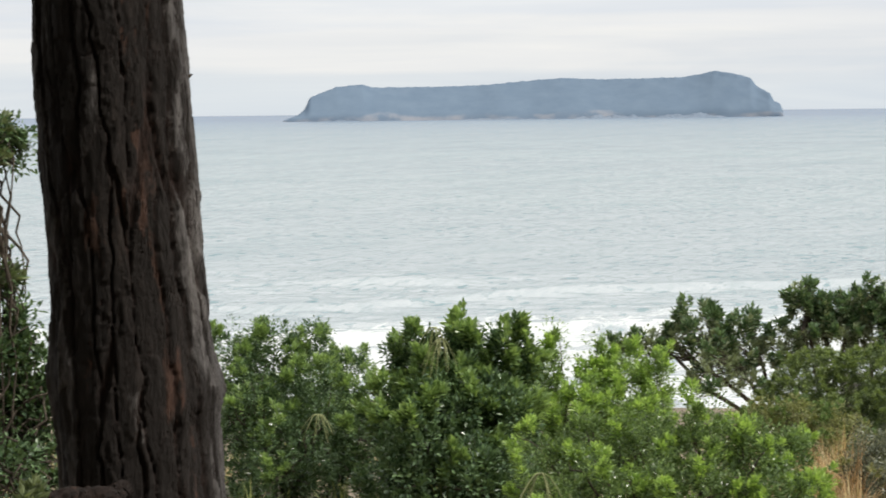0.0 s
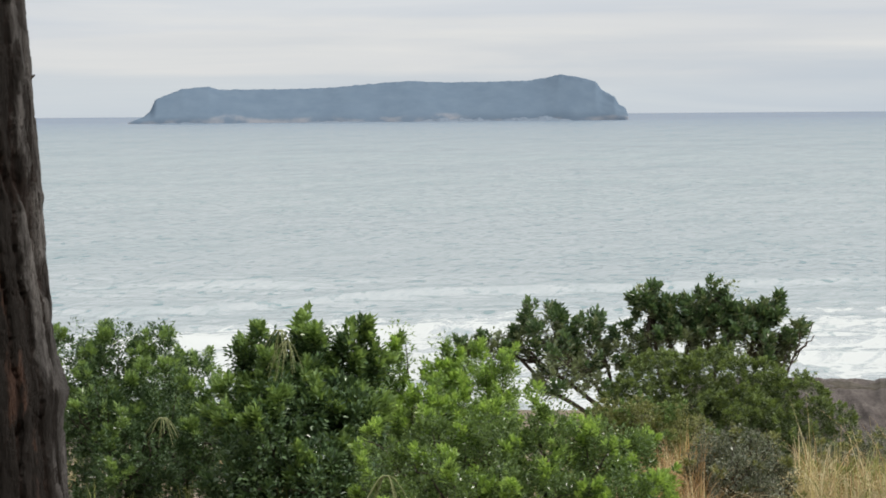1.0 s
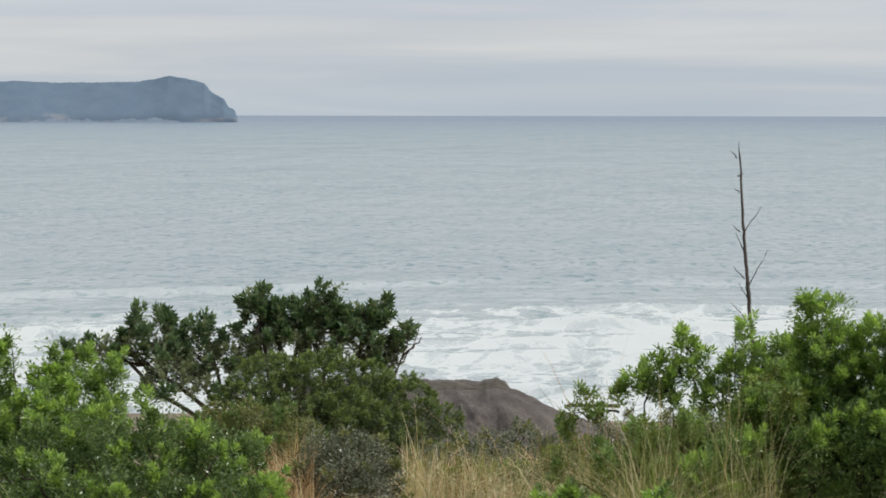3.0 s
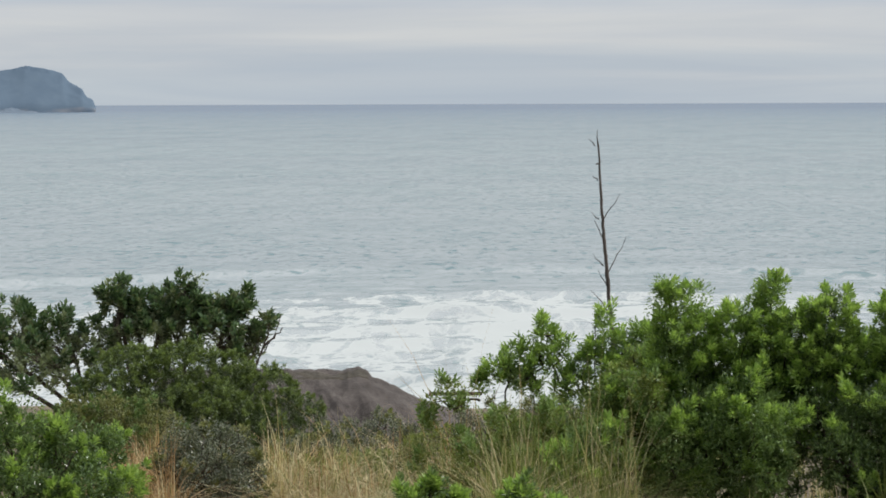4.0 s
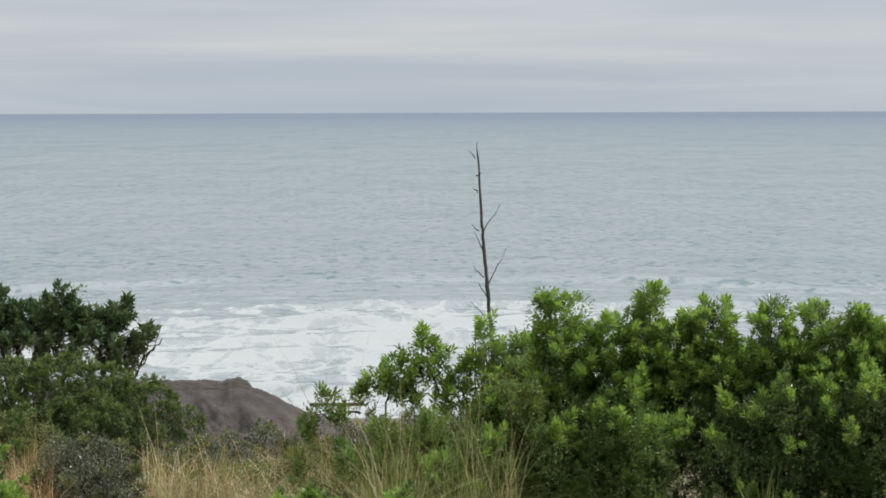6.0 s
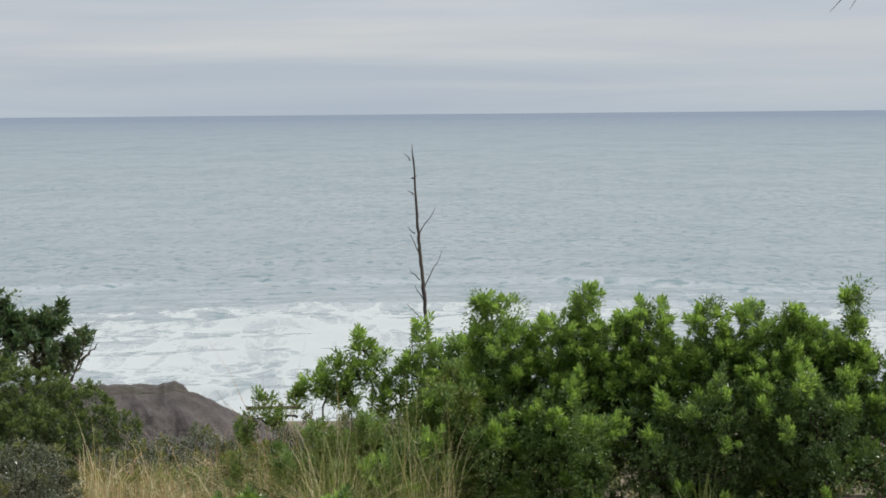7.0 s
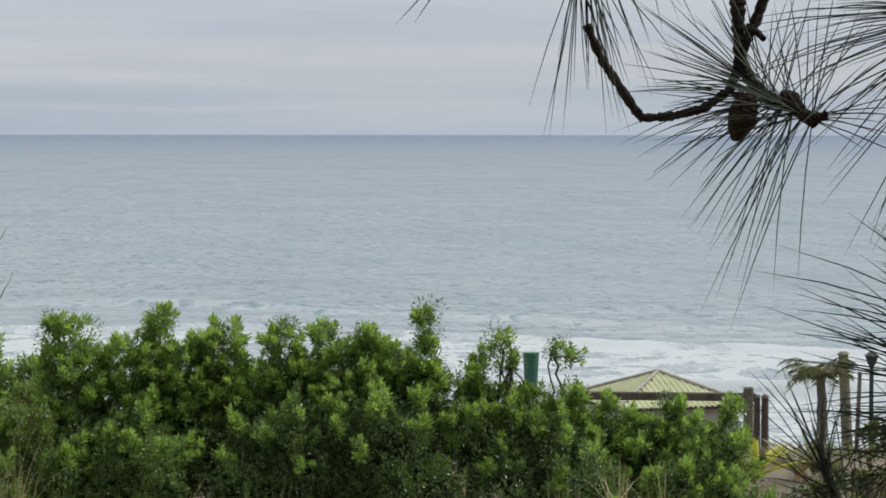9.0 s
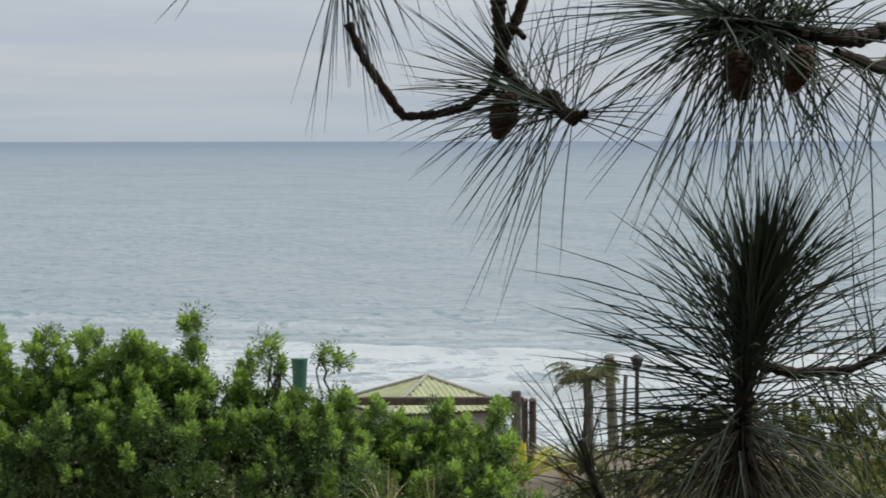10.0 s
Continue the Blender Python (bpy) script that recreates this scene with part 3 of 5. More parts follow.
    child(new("bark_flake", mesh_of("bark_flake", V, F, [M_BARKTWIG], None, True)), tree)
    return tree


build_trunk()


# ---- leafy shrubs ----
def crown_of(lobes, r, clump, leaf, young, per, rosette, gap, skirt, bunch, lumpy):
    """Leaves over the outside of lobes (x, y, foot, top, radius): a fill of older leaves, rosettes on the twig ends, and bunches of young shoots."""
    O, D, L, W, Y, tips = [], [], [], [], [], []

    def spread_over(n, x, y, foot, top, rad, wall, sunk):
        dome = rad / (rad + wall)
        q, th = r.uniform(0, 1, n), r.uniform(0, 2 * np.pi, n)
        el = np.where(q < dome, np.arcsin(r.uniform(0, 1, n)), 0)
        z0 = np.where(q < dome, top - rad, foot + wall * r.uniform(0, 1, n) ** 0.7)
        out = np.stack([np.cos(th) * np.cos(el), np.sin(th) * np.cos(el), np.sin(el)], -1)
        lump = 0.97 - 0.5 * lumpy + lumpy * fbm(th * 1.7 + x * 3, (z0 + rad * np.sin(el)) * 2.6 / max(rad, 0.3), 3, int(abs(x * 100)) % 97)
        c = np.array([x, y, 0]) + out * np.maximum(rad * lump - sunk, 0.02)[:, None]
        c[:, 2] += z0
        return c, out

    def add(o, d, size, fresh):
        m = len(o)
        O.append(o)
        D.append(d)
        L.append(leaf[0] * size * r.uniform(0.7, 1.15, m))
        W.append(leaf[1] * size * r.uniform(0.8, 1.15, m))
        Y.append(fresh)

    def rosettes(c, aim, fresh):
        n = len(c)
        aim = aim / np.linalg.norm(aim, axis=1)[:, None]
        i, t = np.repeat(np.arange(n), rosette), np.tile(np.linspace(0, 1, rosette), n)
        m = n * rosette
        ang = np.tile(np.arange(rosette) * 2.4, n) + r.uniform(0, 6, n)[i]
        e1 = np.cross(aim, [0.3, 0.9, 0.1])
        e1 /= np.linalg.norm(e1, axis=1)[:, None]
        e2 = np.cross(aim, e1)
        radial = np.cos(ang)[:, None] * e1[i] + np.sin(ang)[:, None] * e2[i]
        size = (r.uniform(0.75, 1.25, n) * np.where(fresh, 1.1, 1.0))[i]
        stalk = leaf[0] * r.uniform(0.8, 2.6, n)[i]
        o = c[i] - aim[i] * ((1 - t) * stalk)[:, None] + radial * 0.008
        d = radial * (1.15 - 0.75 * t)[:, None] + aim[i] * (0.45 + 0.9 * t)[:, None] + r.normal(0, 0.16, (m, 3))
        add(o, d, size, fresh[i] & (t > r.uniform(0, 0.45, n)[i]))

    crest = max(l[3] for l in lobes)
    C, N = [], []
    for x, y, foot, top, rad in lobes:
        foot = max(foot, top - skirt - rad)
        wall = max(0.01, top - foot - rad)
        area = 2 * np.pi * rad * (rad + wall)
        # fill of older leaves inside
        n = max(8, int(area / (clump * 1.3) ** 2))
        c, out = spread_over(n, x, y, foot, top, rad, wall, clump * 1.35)
        i = np.repeat(np.arange(n), per)
        d = r.normal(0, 1, (n * per, 3)) + 0.4 * out[i] + np.array([0, 0, 0.3])
        d /= np.linalg.norm(d, axis=1)[:, None]
        add(c[i] + d * (clump * r.uniform(0.1, 1.0, n * per) ** 0.5)[:, None], d + r.normal(0, 0.4, (n * per, 3)), 0.8, np.zeros(n * per, bool))
        n = max(6, int(area / gap**2))
        c, out = spread_over(n, x, y, foot, top, rad, wall, 0.75 * bunch)
        C.append(c)
        N.append(out)
        tips.append(c)
    C, N = np.concatenate(C), np.concatenate(N)
    # this year's shoots stand out in bunches: close together along the top, scattered lower down
    high = np.clip(1.75 + (C[:, 2] - crest) / 0.8, 0, 1)
    space = (0.14 + 0.40 * (1 - high)) / math.sqrt(young) * r.uniform(0.75, 1.4, len(C))
    picked = []
    for k in r.permutation(len(C)):
        if not picked or ((C[picked] - C[k]) ** 2).sum(1).min() > space[k] ** 2:
            picked.append(k)
    reach = bunch * r.uniform(0.65, 1.2, len(picked))
    gapto = np.sqrt(((C[:, None] - C[picked][None]) ** 2).sum(2))
    near = gapto.argmin(1)
    w = np.clip(1 - gapto.min(1) / reach[near], 0, 1)
    keep = (w > 0) | (r.uniform(0, 1, len(C)) < 0.62)
    c = C + N * (0.6 * bunch * np.sqrt(w) - 0.035 * (w == 0))[:, None]
    aim = 0.45 * N + np.array([0, 0, 0.7]) + r.normal(0, 0.18, c.shape)
    rosettes(c[keep], aim[keep], (w > 0)[keep])
    # the side twigs of each bunch
    each = 6
    i = np.repeat(np.arange(len(picked)), each)
    ball = r.normal(0, 1, (len(i), 3)) + [0, 0, 0.35]
    ball /= np.linalg.norm(ball, axis=1)[:, None]
    p = C[picked][i] + N[picked][i] * 0.5 * bunch + ball * (reach[i] * r.uniform(0.45, 1.0, len(i)))[:, None]
    rosettes(p, 0.35 * N[picked][i] + 0.55 * ball + np.array([0, 0, 0.6]), r.uniform(0, 1, len(i)) < 0.85)
    O, D, L, W, Y = (np.concatenate(a) for a in (O, D, L, W, Y))
    V, F = small_leaves(O, D, L, W, r)
    return V, F, Y.astype(int), np.concatenate(tips)


def shrub(name, label, category, az, dist, lobes, old, fresh, seed, leaf=(0.046, 0.016), clump=0.12, young=0.35, per=22, rosette=24, gap=0.125, group="", twigs=90, stem=0.022, wide=1.3, skirt=1.35, crook=0.03, bunch=0.11, backing=(), lumpy=0.66):
    """A shrub of rounded lobes given as (azimuth, nearer by, top, radius[, underside]), rooted at one foot on the ground."""
    r = np.random.default_rng(seed)
    foot = at(az, dist)
    foot.z = gz(foot)
    thing = tagged(new(name), label, category, group)
    thing.location = foot
    L = []
    for la, near, top, rad, *low in lobes:
        p = at(la, dist - near) - foot
        L.append((p.x, p.y, low[0] - foot.z if low else 0.05, top - foot.z, rad * wide))
    for a0, a1, top in backing:
        for la in np.arange(a0, a1, 0.55):
            p = at(la, dist + r.uniform(0.15, 0.5)) - foot
            L.append((p.x, p.y, 0.3, top + r.uniform(-0.08, 0.06) - foot.z, 0.17 * wide))
    V, F, ids, tips = crown_of(L, r, clump, leaf, young, per, rosette, gap, skirt, bunch, lumpy)
    child(new("crown", mesh_of("crown", V, F, [old, fresh], ids)), thing)
    for x, y, lo, top, rad in L[:9]:
        fork = np.array([x * 0.75, y * 0.75, lo + (top - lo) * 0.35])
        V, F = tubes([(wander((r.normal(0, 0.05), r.normal(0, 0.05), -0.05), fork, 12, crook, r), np.linspace(stem, stem * 0.55, 12))], 6)
        child(new("stem", mesh_of("stem", V, F, [M_BARKTWIG], None, True)), thing)
    paths = []
    for tip in tips[r.choice(len(tips), min(twigs, len(tips)), False)]:
        near = min(L, key=lambda l: (l[0] - tip[0]) ** 2 + (l[1] - tip[1]) ** 2)
        fork = np.array([near[0] * 0.75, near[1] * 0.75, near[2] + (near[3] - near[2]) * 0.35])
        paths.append((wander(fork, tip, 9, crook * 0.7, r), np.linspace(0.011, 0.003, 9)))
    V, F = tubes(paths, 5)
    tagged(child(new("branchwork", mesh_of("branchwork", V, F, [M_BARKTWIG], None, True)), thing), kind="stuff")
    return thing


shrub("shrub", "bright green leafy shrub beside the pine", "shrub", -3.34, 18, [
    (-4.82, 0, 12.50, 0.26), (-3.91, 0, 12.57, 0.22), (-3.01, 0, 12.55, 0.18), (-2.17, -1, 12.24, 0.17), (-4.3, 0.5, 12.22, 0.31), (-2.88, 0.5, 12.26, 0.31),
    (-1.85, 0.6, 12.03, 0.27), (-3.78, 0.9, 11.91, 0.35)], M_GLOSSY, M_MID, 1, lumpy=0.85, backing=((-4.9, -1.7, 12.0),), young=0.5, per=32, leaf=(0.041, 0.014), bunch=0.10)
shrub("shrub", "dark glossy-leaved shrub taller than its neighbours", "shrub", 0.3, 16.5, [
    (-0.37, 0, 12.64, 0.17), (-0.98, 0, 12.50, 0.11), (0.47, 0, 12.65, 0.19), (1.28, 0, 12.62, 0.15), (0.08, 0.3, 12.44, 0.33), (-0.95, 0.3, 12.27, 0.20),
    (-0.43, 0.6, 12.2, 0.39), (1.24, 0.4, 12.33, 0.25), (1.76, 0, 12.51, 0.11), (1.11, 0.8, 12.01, 0.32)], M_GLOSSY, M_MID, 2, lumpy=0.95, backing=((-1.2, 1.8, 12.1),), young=0.38, leaf=(0.056, 0.023), clump=0.13)
shrub("shrub", "light green shrub with slender upright shoots", "shrub", 3.52, 17.5, [
    (2.53, 0, 12.53, 0.09), (1.89, 0, 12.32, 0.18), (3.59, 0, 12.47, 0.1), (4.08, 0, 12.32, 0.2), (4.91, 0, 12.32, 0.14), (3.17, 0.3, 12.17, 0.23),
    (4.46, 0.3, 12.09, 0.23)], M_MID, M_YOUNG, 3, lumpy=0.85, backing=((2.2, 5.0, 11.85),), young=0.8, leaf=(0.040, 0.014), clump=0.11, bunch=0.095)
shrub("shrub", "broad low shrub with fresh green shoots", "shrub", 5.6, 14.5, [
    (3.43, 0, 12.29, 0.2), (4.72, 0, 12.31, 0.21), (6.01, 0, 12.33, 0.21), (7.04, 0, 12.23, 0.18), (7.88, 0, 12.19, 0.15), (2.4, 0, 12.12, 0.23),
    (5.49, 0.4, 12.11, 0.29), (7.3, 0.4, 12.08, 0.25), (3.69, 0.4, 12.08, 0.29), (8.07, 0.2, 11.98, 0.13)], M_MATURE, M_YOUNG, 4, lumpy=0.9, young=0.36, leaf=(0.035, 0.0125), clump=0.10, per=28, gap=0.11, bunch=0.085)
bent_tree = shrub("coastal_tree", "dark small-leaved tree bent over by the sea wind", "tree", 8.67, 38, [
    (5.75, 0, 10.98, 0.6, 9.7), (4.78, 0, 10.72, 0.38, 9.79), (6.78, 0, 10.81, 0.43, 9.7), (4.14, 0, 10.61, 0.26, 9.96), (8.14, 0, 11.36, 0.31, 10.57), (8.72, 0, 10.91, 0.6, 10.05),
    (9.42, 0, 11.3, 0.32, 10.48), (10.2, 0, 10.95, 0.64, 10.05), (10.0, 0, 11.37, 0.12, 11.0), (10.97, 0, 11.2, 0.22, 10.48), (11.58, 0, 10.86, 0.21, 10.31), (11.03, 0, 10.53, 0.38, 10.14),
    (9.04, 0, 11.1, 0.34, 10.31), (8.59, 0, 11.17, 0.26, 10.48), (9.75, 0, 11.13, 0.34, 10.39), (10.52, 0, 11.08, 0.31, 10.39), (11.36, 0, 10.65, 0.29, 10.27), (7.68, 0, 10.7, 0.51, 9.79),
    (6.27, 0.5, 10.49, 0.67, 9.76)], M_COAST, M_GLOSSY, 5, leaf=(0.095, 0.04), clump=0.15, per=4, rosette=13, gap=0.18, young=0.9, wide=0.95, stem=0.05, twigs=420, bunch=0.14, skirt=0.22)
shrub("shrub", "dense rounded dark green shrub with a brighter top", "shrub", 10.17, 28, [
    (8.59, 0, 11.28, 0.5), (9.62, 0, 11.34, 0.5), (7.75, 0, 10.95, 0.31), (10.58, 0, 11.18, 0.43), (11.45, 0, 11.0, 0.42), (12.25, 0, 10.74, 0.32),
    (9.88, 0.6, 10.95, 0.68), (11.16, 0.5, 10.69, 0.49)], M_DENSE, M_DOME, 6, leaf=(0.030, 0.015), clump=0.09, per=22, gap=0.11, rosette=13, young=2.0, bunch=0.075, lumpy=0.3)
shrub("shrub", "olive scrub with thin twigs", "shrub", 7.94, 24, [
    (7.3, 0, 11.28, 0.24), (8.07, 0, 11.26, 0.24), (8.97, 0, 11.17, 0.24), (6.78, 0, 11.15, 0.22), (8.59, 0.2, 11.04, 0.27)], M_OLIVE, M_MATURE, 7, leaf=(0.035, 0.015), clump=0.11, young=0.3)
shrub("shrub", "grey-green scrub with small leaves", "shrub", 10.2, 19.0, [
    (9.75, 0, 11.64, 0.20), (10.5, 0, 11.61, 0.24), (10.1, 0.25, 11.46, 0.28), (11.05, 0, 11.43, 0.19), (9.4, 0.1, 11.46, 0.15), (10.8, 0.3, 11.32, 0.2)], M_GREY, M_OLIVE, 8, leaf=(0.028, 0.013), clump=0.09, young=0.3, per=26, gap=0.10, rosette=14, bunch=0.08, twigs=160)
shrub("shrub", "low grey-green scrub before the earth bank", "shrub", 13.65, 25, [
    (12.32, 0, 10.77, 0.28), (13.35, 0, 10.88, 0.25), (14.26, 0, 10.93, 0.25), (14.9, 0, 10.83, 0.2), (12.97, 0.3, 10.69, 0.33), (14.13, 0.5, 10.67, 0.33)], M_GREY, M_OLIVE, 9, leaf=(0.032, 0.015), clump=0.11, young=0.35, per=26, gap=0.13, rosette=14)
shrub("shrub", "low yellow-green sprigs among the straw", "shrub", 12.9, 20.6, [
    (11.75, 0, 11.17, 0.12), (12.35, 0.2, 11.12, 0.13), (13.2, 0.4, 11.02, 0.12), (14.1, 0, 11.14, 0.13), (14.75, 0.2, 11.2, 0.14), (15.3, 0.1, 11.32, 0.13), (13.6, -0.4, 11.07, 0.14)], M_OLIVE, M_YELLOW, 18, young=0.8, leaf=(0.036, 0.014), clump=0.09, per=16, gap=0.12, rosette=14, skirt=0.4, stem=0.006, twigs=40)
shrub("shrub", "small fresh green shrub in the grass", "shrub", 15.38, 15, [
    (15.4, 0, 11.8, 0.14), (14.86, 0, 11.69, 0.1), (15.89, 0, 11.69, 0.12)], M_MATURE, M_YOUNG, 10, young=1.3, clump=0.1)
shrub("shrub", "small fresh green shrub at the hedge's foot", "shrub", 17.76, 15.5, [
    (17.44, 0, 11.67, 0.12), (18.08, 0, 11.59, 0.1)], M_MATURE, M_YOUNG, 13, young=1.0, clump=0.1)
shrub("shrub", "thin open shrub with bright leaf tips", "shrub", 18.42, 20, [
    (17.16, 0, 12.09, 0.12, 11.84), (17.9, 0, 12.28, 0.11, 12.04), (17.49, 0, 11.9, 0.13, 11.67), (18.16, 0, 12.09, 0.11, 11.85), (18.79, 0, 11.99, 0.11, 11.69), (19.33, 0, 12.33, 0.09, 12.1),
    (19.18, 0, 12.15, 0.13, 11.85), (17.7, 0, 12.1, 0.12, 11.85), (19.7, 0, 12.18, 0.13, 11.74), (20.08, 0, 12.28, 0.12, 11.74), (19.57, 0, 11.94, 0.15, 11.56), (20.3, 0, 12.04, 0.15, 11.51),
    (18.73, 0, 11.74, 0.13, 11.51), (17.25, 0, 11.92, 0.13, 11.69), (16.73, 0, 11.97, 0.09, 11.78), (18.47, 0, 11.88, 0.13, 11.6), (16.54, 0, 11.84, 0.09, 11.64)], M_MID, M_YOUNG, 11, backing=((17.0, 19.9, 11.5),), young=1.5, clump=0.09, per=8, gap=0.13, rosette=16, leaf=(0.05, 0.016), wide=1.15, twigs=45, stem=0.007)
shrub("shrub", "low leafy scrub tangled in the dry grass", "shrub", 18.03, 18.2, [
    (17.05, 0, 11.81, 0.12), (17.96, 0, 11.85, 0.14), (15.25, 0, 11.79, 0.08), (15.96, 0, 11.62, 0.10), (16.67, 0, 11.60, 0.12), (17.44, 0, 11.74, 0.15),
    (18.15, 0, 11.79, 0.16), (18.79, 0, 11.79, 0.16), (19.44, 0, 11.9, 0.15), (19.7, 0, 12.11, 0.11), (20.02, -0.5, 12.18, 0.1), (19.89, 0, 11.86, 0.16),
    (19.18, 0, 11.94, 0.1), (20.34, 0, 12.07, 0.16), (20.4, 0, 11.78, 0.19), (15.64, 0, 11.94, 0.06, 11.82), (15.38, 0, 11.85, 0.06, 11.72), (15.95, 0, 11.88, 0.05, 11.76), (16.15, 0.3, 11.57, 0.16),
    (17.31, 0.3, 11.53, 0.18), (18.47, 0.3, 11.57, 0.2), (19.37, 0.3, 11.57, 0.2)], M_YELLOW, M_MID, 16, young=0.8, clump=0.1, per=14, gap=0.14, rosette=16, leaf=(0.042, 0.015), wide=1.1, skirt=0.5, stem=0.006, twigs=60)
shrub("shrub", "grey-green scrub with dry stems behind the grass", "shrub", 17.33, 24, [
    (16.15, 0, 11.09, 0.16), (16.92, 0, 11.15, 0.18), (17.7, 0, 11.17, 0.18), (18.47, 0, 11.15, 0.21), (19.24, 0, 11.15, 0.21), (15.51, 0, 10.95, 0.16)], M_GREY, M_OLIVE, 17, leaf=(0.032, 0.015), clump=0.11, young=0.4, per=26, gap=0.13, rosette=14)
shrub("shrub", "fresh green shrub with reddish stems, tall shoots on top", "shrub", 21.81, 18.5, [
    (20.7, 0, 12.69, 0.09), (19.45, 0.25, 12.02, 0.18), (19.05, 0.5, 11.8, 0.22), (18.55, 0.7, 11.62, 0.18), (21.41, 0, 12.65, 0.09), (21.15, 0, 12.44, 0.21), (22.31, 0, 12.54, 0.15), (23.08, 0, 12.73, 0.09), (23.08, 0, 12.52, 0.17),
    (20.31, 0.10, 11.96, 0.3), (20.83, 0.38, 11.86, 0.2), (21.41, 0.17, 12.03, 0.22), (21.92, 0.25, 11.83, 0.29), (22.5, 0.22, 12.11, 0.29), (23.02, 0.52, 11.89, 0.2)], M_MID, M_YOUNG, 20, young=1.9, backing=((20.6, 23.5, 12.15),), leaf=(0.043, 0.0125), gap=0.125, rosette=26, clump=0.125, per=32, group='hedge of shrubs', wide=1.35)
shrub("shrub", "fresh green shrub, dense dark leaves inside", "shrub", 25.4, 18.5, [
    (24.5, 0, 12.66, 0.17), (23.98, 0, 12.46, 0.17), (25.92, 0, 12.68, 0.13), (26.05, 0, 12.43, 0.21), (24.24, 0.17, 11.97, 0.33), (24.76, 0.50, 11.73, 0.21),
    (25.34, 0.22, 12.05, 0.25), (25.85, 0.38, 11.69, 0.3), (26.43, 0.29, 12.12, 0.32), (26.95, 0.25, 11.66, 0.22)], M_MATURE, M_YOUNG, 21, young=1.4, backing=((23.7, 26.4, 12.24),), leaf=(0.043, 0.0125), gap=0.125, rosette=26, clump=0.125, per=32, group='hedge of shrubs', wide=1.35)
shrub("shrub", "fresh green shrub with one tall shoot on top", "shrub", 28.12, 18.5, [
    (26.95, 0, 12.64, 0.12), (27.75, 0, 12.64, 0.13), (27.46, 0, 12.44, 0.25), (28.88, 0, 12.41, 0.17), (29.2, 0, 12.79, 0.09), (28.37, 0, 12.47, 0.17),
    (27.33, 0.31, 12.12, 0.24), (27.85, 0.22, 11.73, 0.22), (28.43, 0.38, 12.19, 0.31), (28.95, 0.50, 11.8, 0.29)], M_MATURE, M_YOUNG, 22, lumpy=0.95, young=1.2, backing=((26.6, 29.3, 12.24),), leaf=(0.043, 0.0125), gap=0.125, rosette=26, clump=0.125, per=32, group='hedge of shrubs', wide=1.35)
shrub("shrub", "green shrub with slender open shoots", "shrub", 31.48, 18.5, [
    (30.72, 0, 12.54, 0.05, 12.3), (30.3, 0, 12.39, 0.11), (29.78, 0, 12.29, 0.19), (30.94, 0, 12.20, 0.12), (30.98, 0.1, 12.38, 0.03, 12.25), (32.22, 0, 12.42, 0.03, 12.34), (32.45, 0, 12.22, 0.12),
    (33.26, 0, 12.06, 0.11), (31.8, 0, 12.12, 0.13), (30.23, 0.10, 12.12, 0.3), (30.75, 0.43, 11.74, 0.28), (31.33, 0.17, 12.09, 0.19), (31.84, 0.31, 11.7, 0.2),
    (32.42, 0.22, 12.02, 0.3), (32.94, 0.59, 11.77, 0.28)], M_MATURE, M_YOUNG, 23, stem=0.010, lumpy=0.95, young=0.95, backing=((29.5, 33.0, 12.0),), leaf=(0.043, 0.0125), gap=0.125, rosette=26, clump=0.125, per=32, group='hedge of shrubs', wide=1.35)
shrub("shrub", "green shrub leaning before the shelter", "shrub", 35.45, 18.5, [
    (34.68, 0, 12.12, 0.12), (33.5, 0, 11.96, 0.14), (35.0, 0.10, 12.0, 0.14), (34.04, 0, 11.93, 0.21), (35.45, 0, 11.91, 0.15), (36.2, 0, 12.10, 0.11, 11.85), (36.1, 0.1, 11.9, 0.14, 11.6), (35.58, 0, 11.74, 0.12), (34.29, 0.08, 11.87, 0.24),
    (34.81, 0.50, 11.71, 0.24), (35.39, 0.13, 11.94, 0.31), (35.9, 0.38, 11.68, 0.33), (36.38, 0.30, 11.42, 0.14)], M_MATURE, M_YOUNG, 24, lumpy=0.95, young=0.655, backing=((33.3, 36.0, 11.78),), leaf=(0.043, 0.0125), gap=0.125, rosette=26, clump=0.125, per=32, group='hedge of shrubs', wide=1.35)
shrub("coastal_tree", "open-crowned small tree half hidden by the pine", "tree", -13.2, 13, [
    (-10.09, 0, 14.06, 0.18, 13.7), (-11.12, 0, 14.19, 0.29, 13.68), (-9.51, 0, 13.98, 0.09, 13.68), (-9.83, 0, 12.93, 0.2, 11.99), (-10.86, 0, 13.04, 0.32, 11.99), (-9.31, 0, 12.69, 0.15, 11.96),
    (-9.96, 0.3, 12.49, 0.26, 12.01), (-9.64, 0, 13.09, 0.16, 11.99), (-9.12, 0, 12.88, 0.12, 11.99), (-10.09, 0, 13.29, 0.09, 13.03), (-8.8, 0, 12.68, 0.12, 11.96)], M_GLOSSY, M_COAST, 12, crook=0.07, leaf=(0.055, 0.022), young=0.4, clump=0.13, per=16, gap=0.17, wide=1.1, stem=0.013, twigs=200)
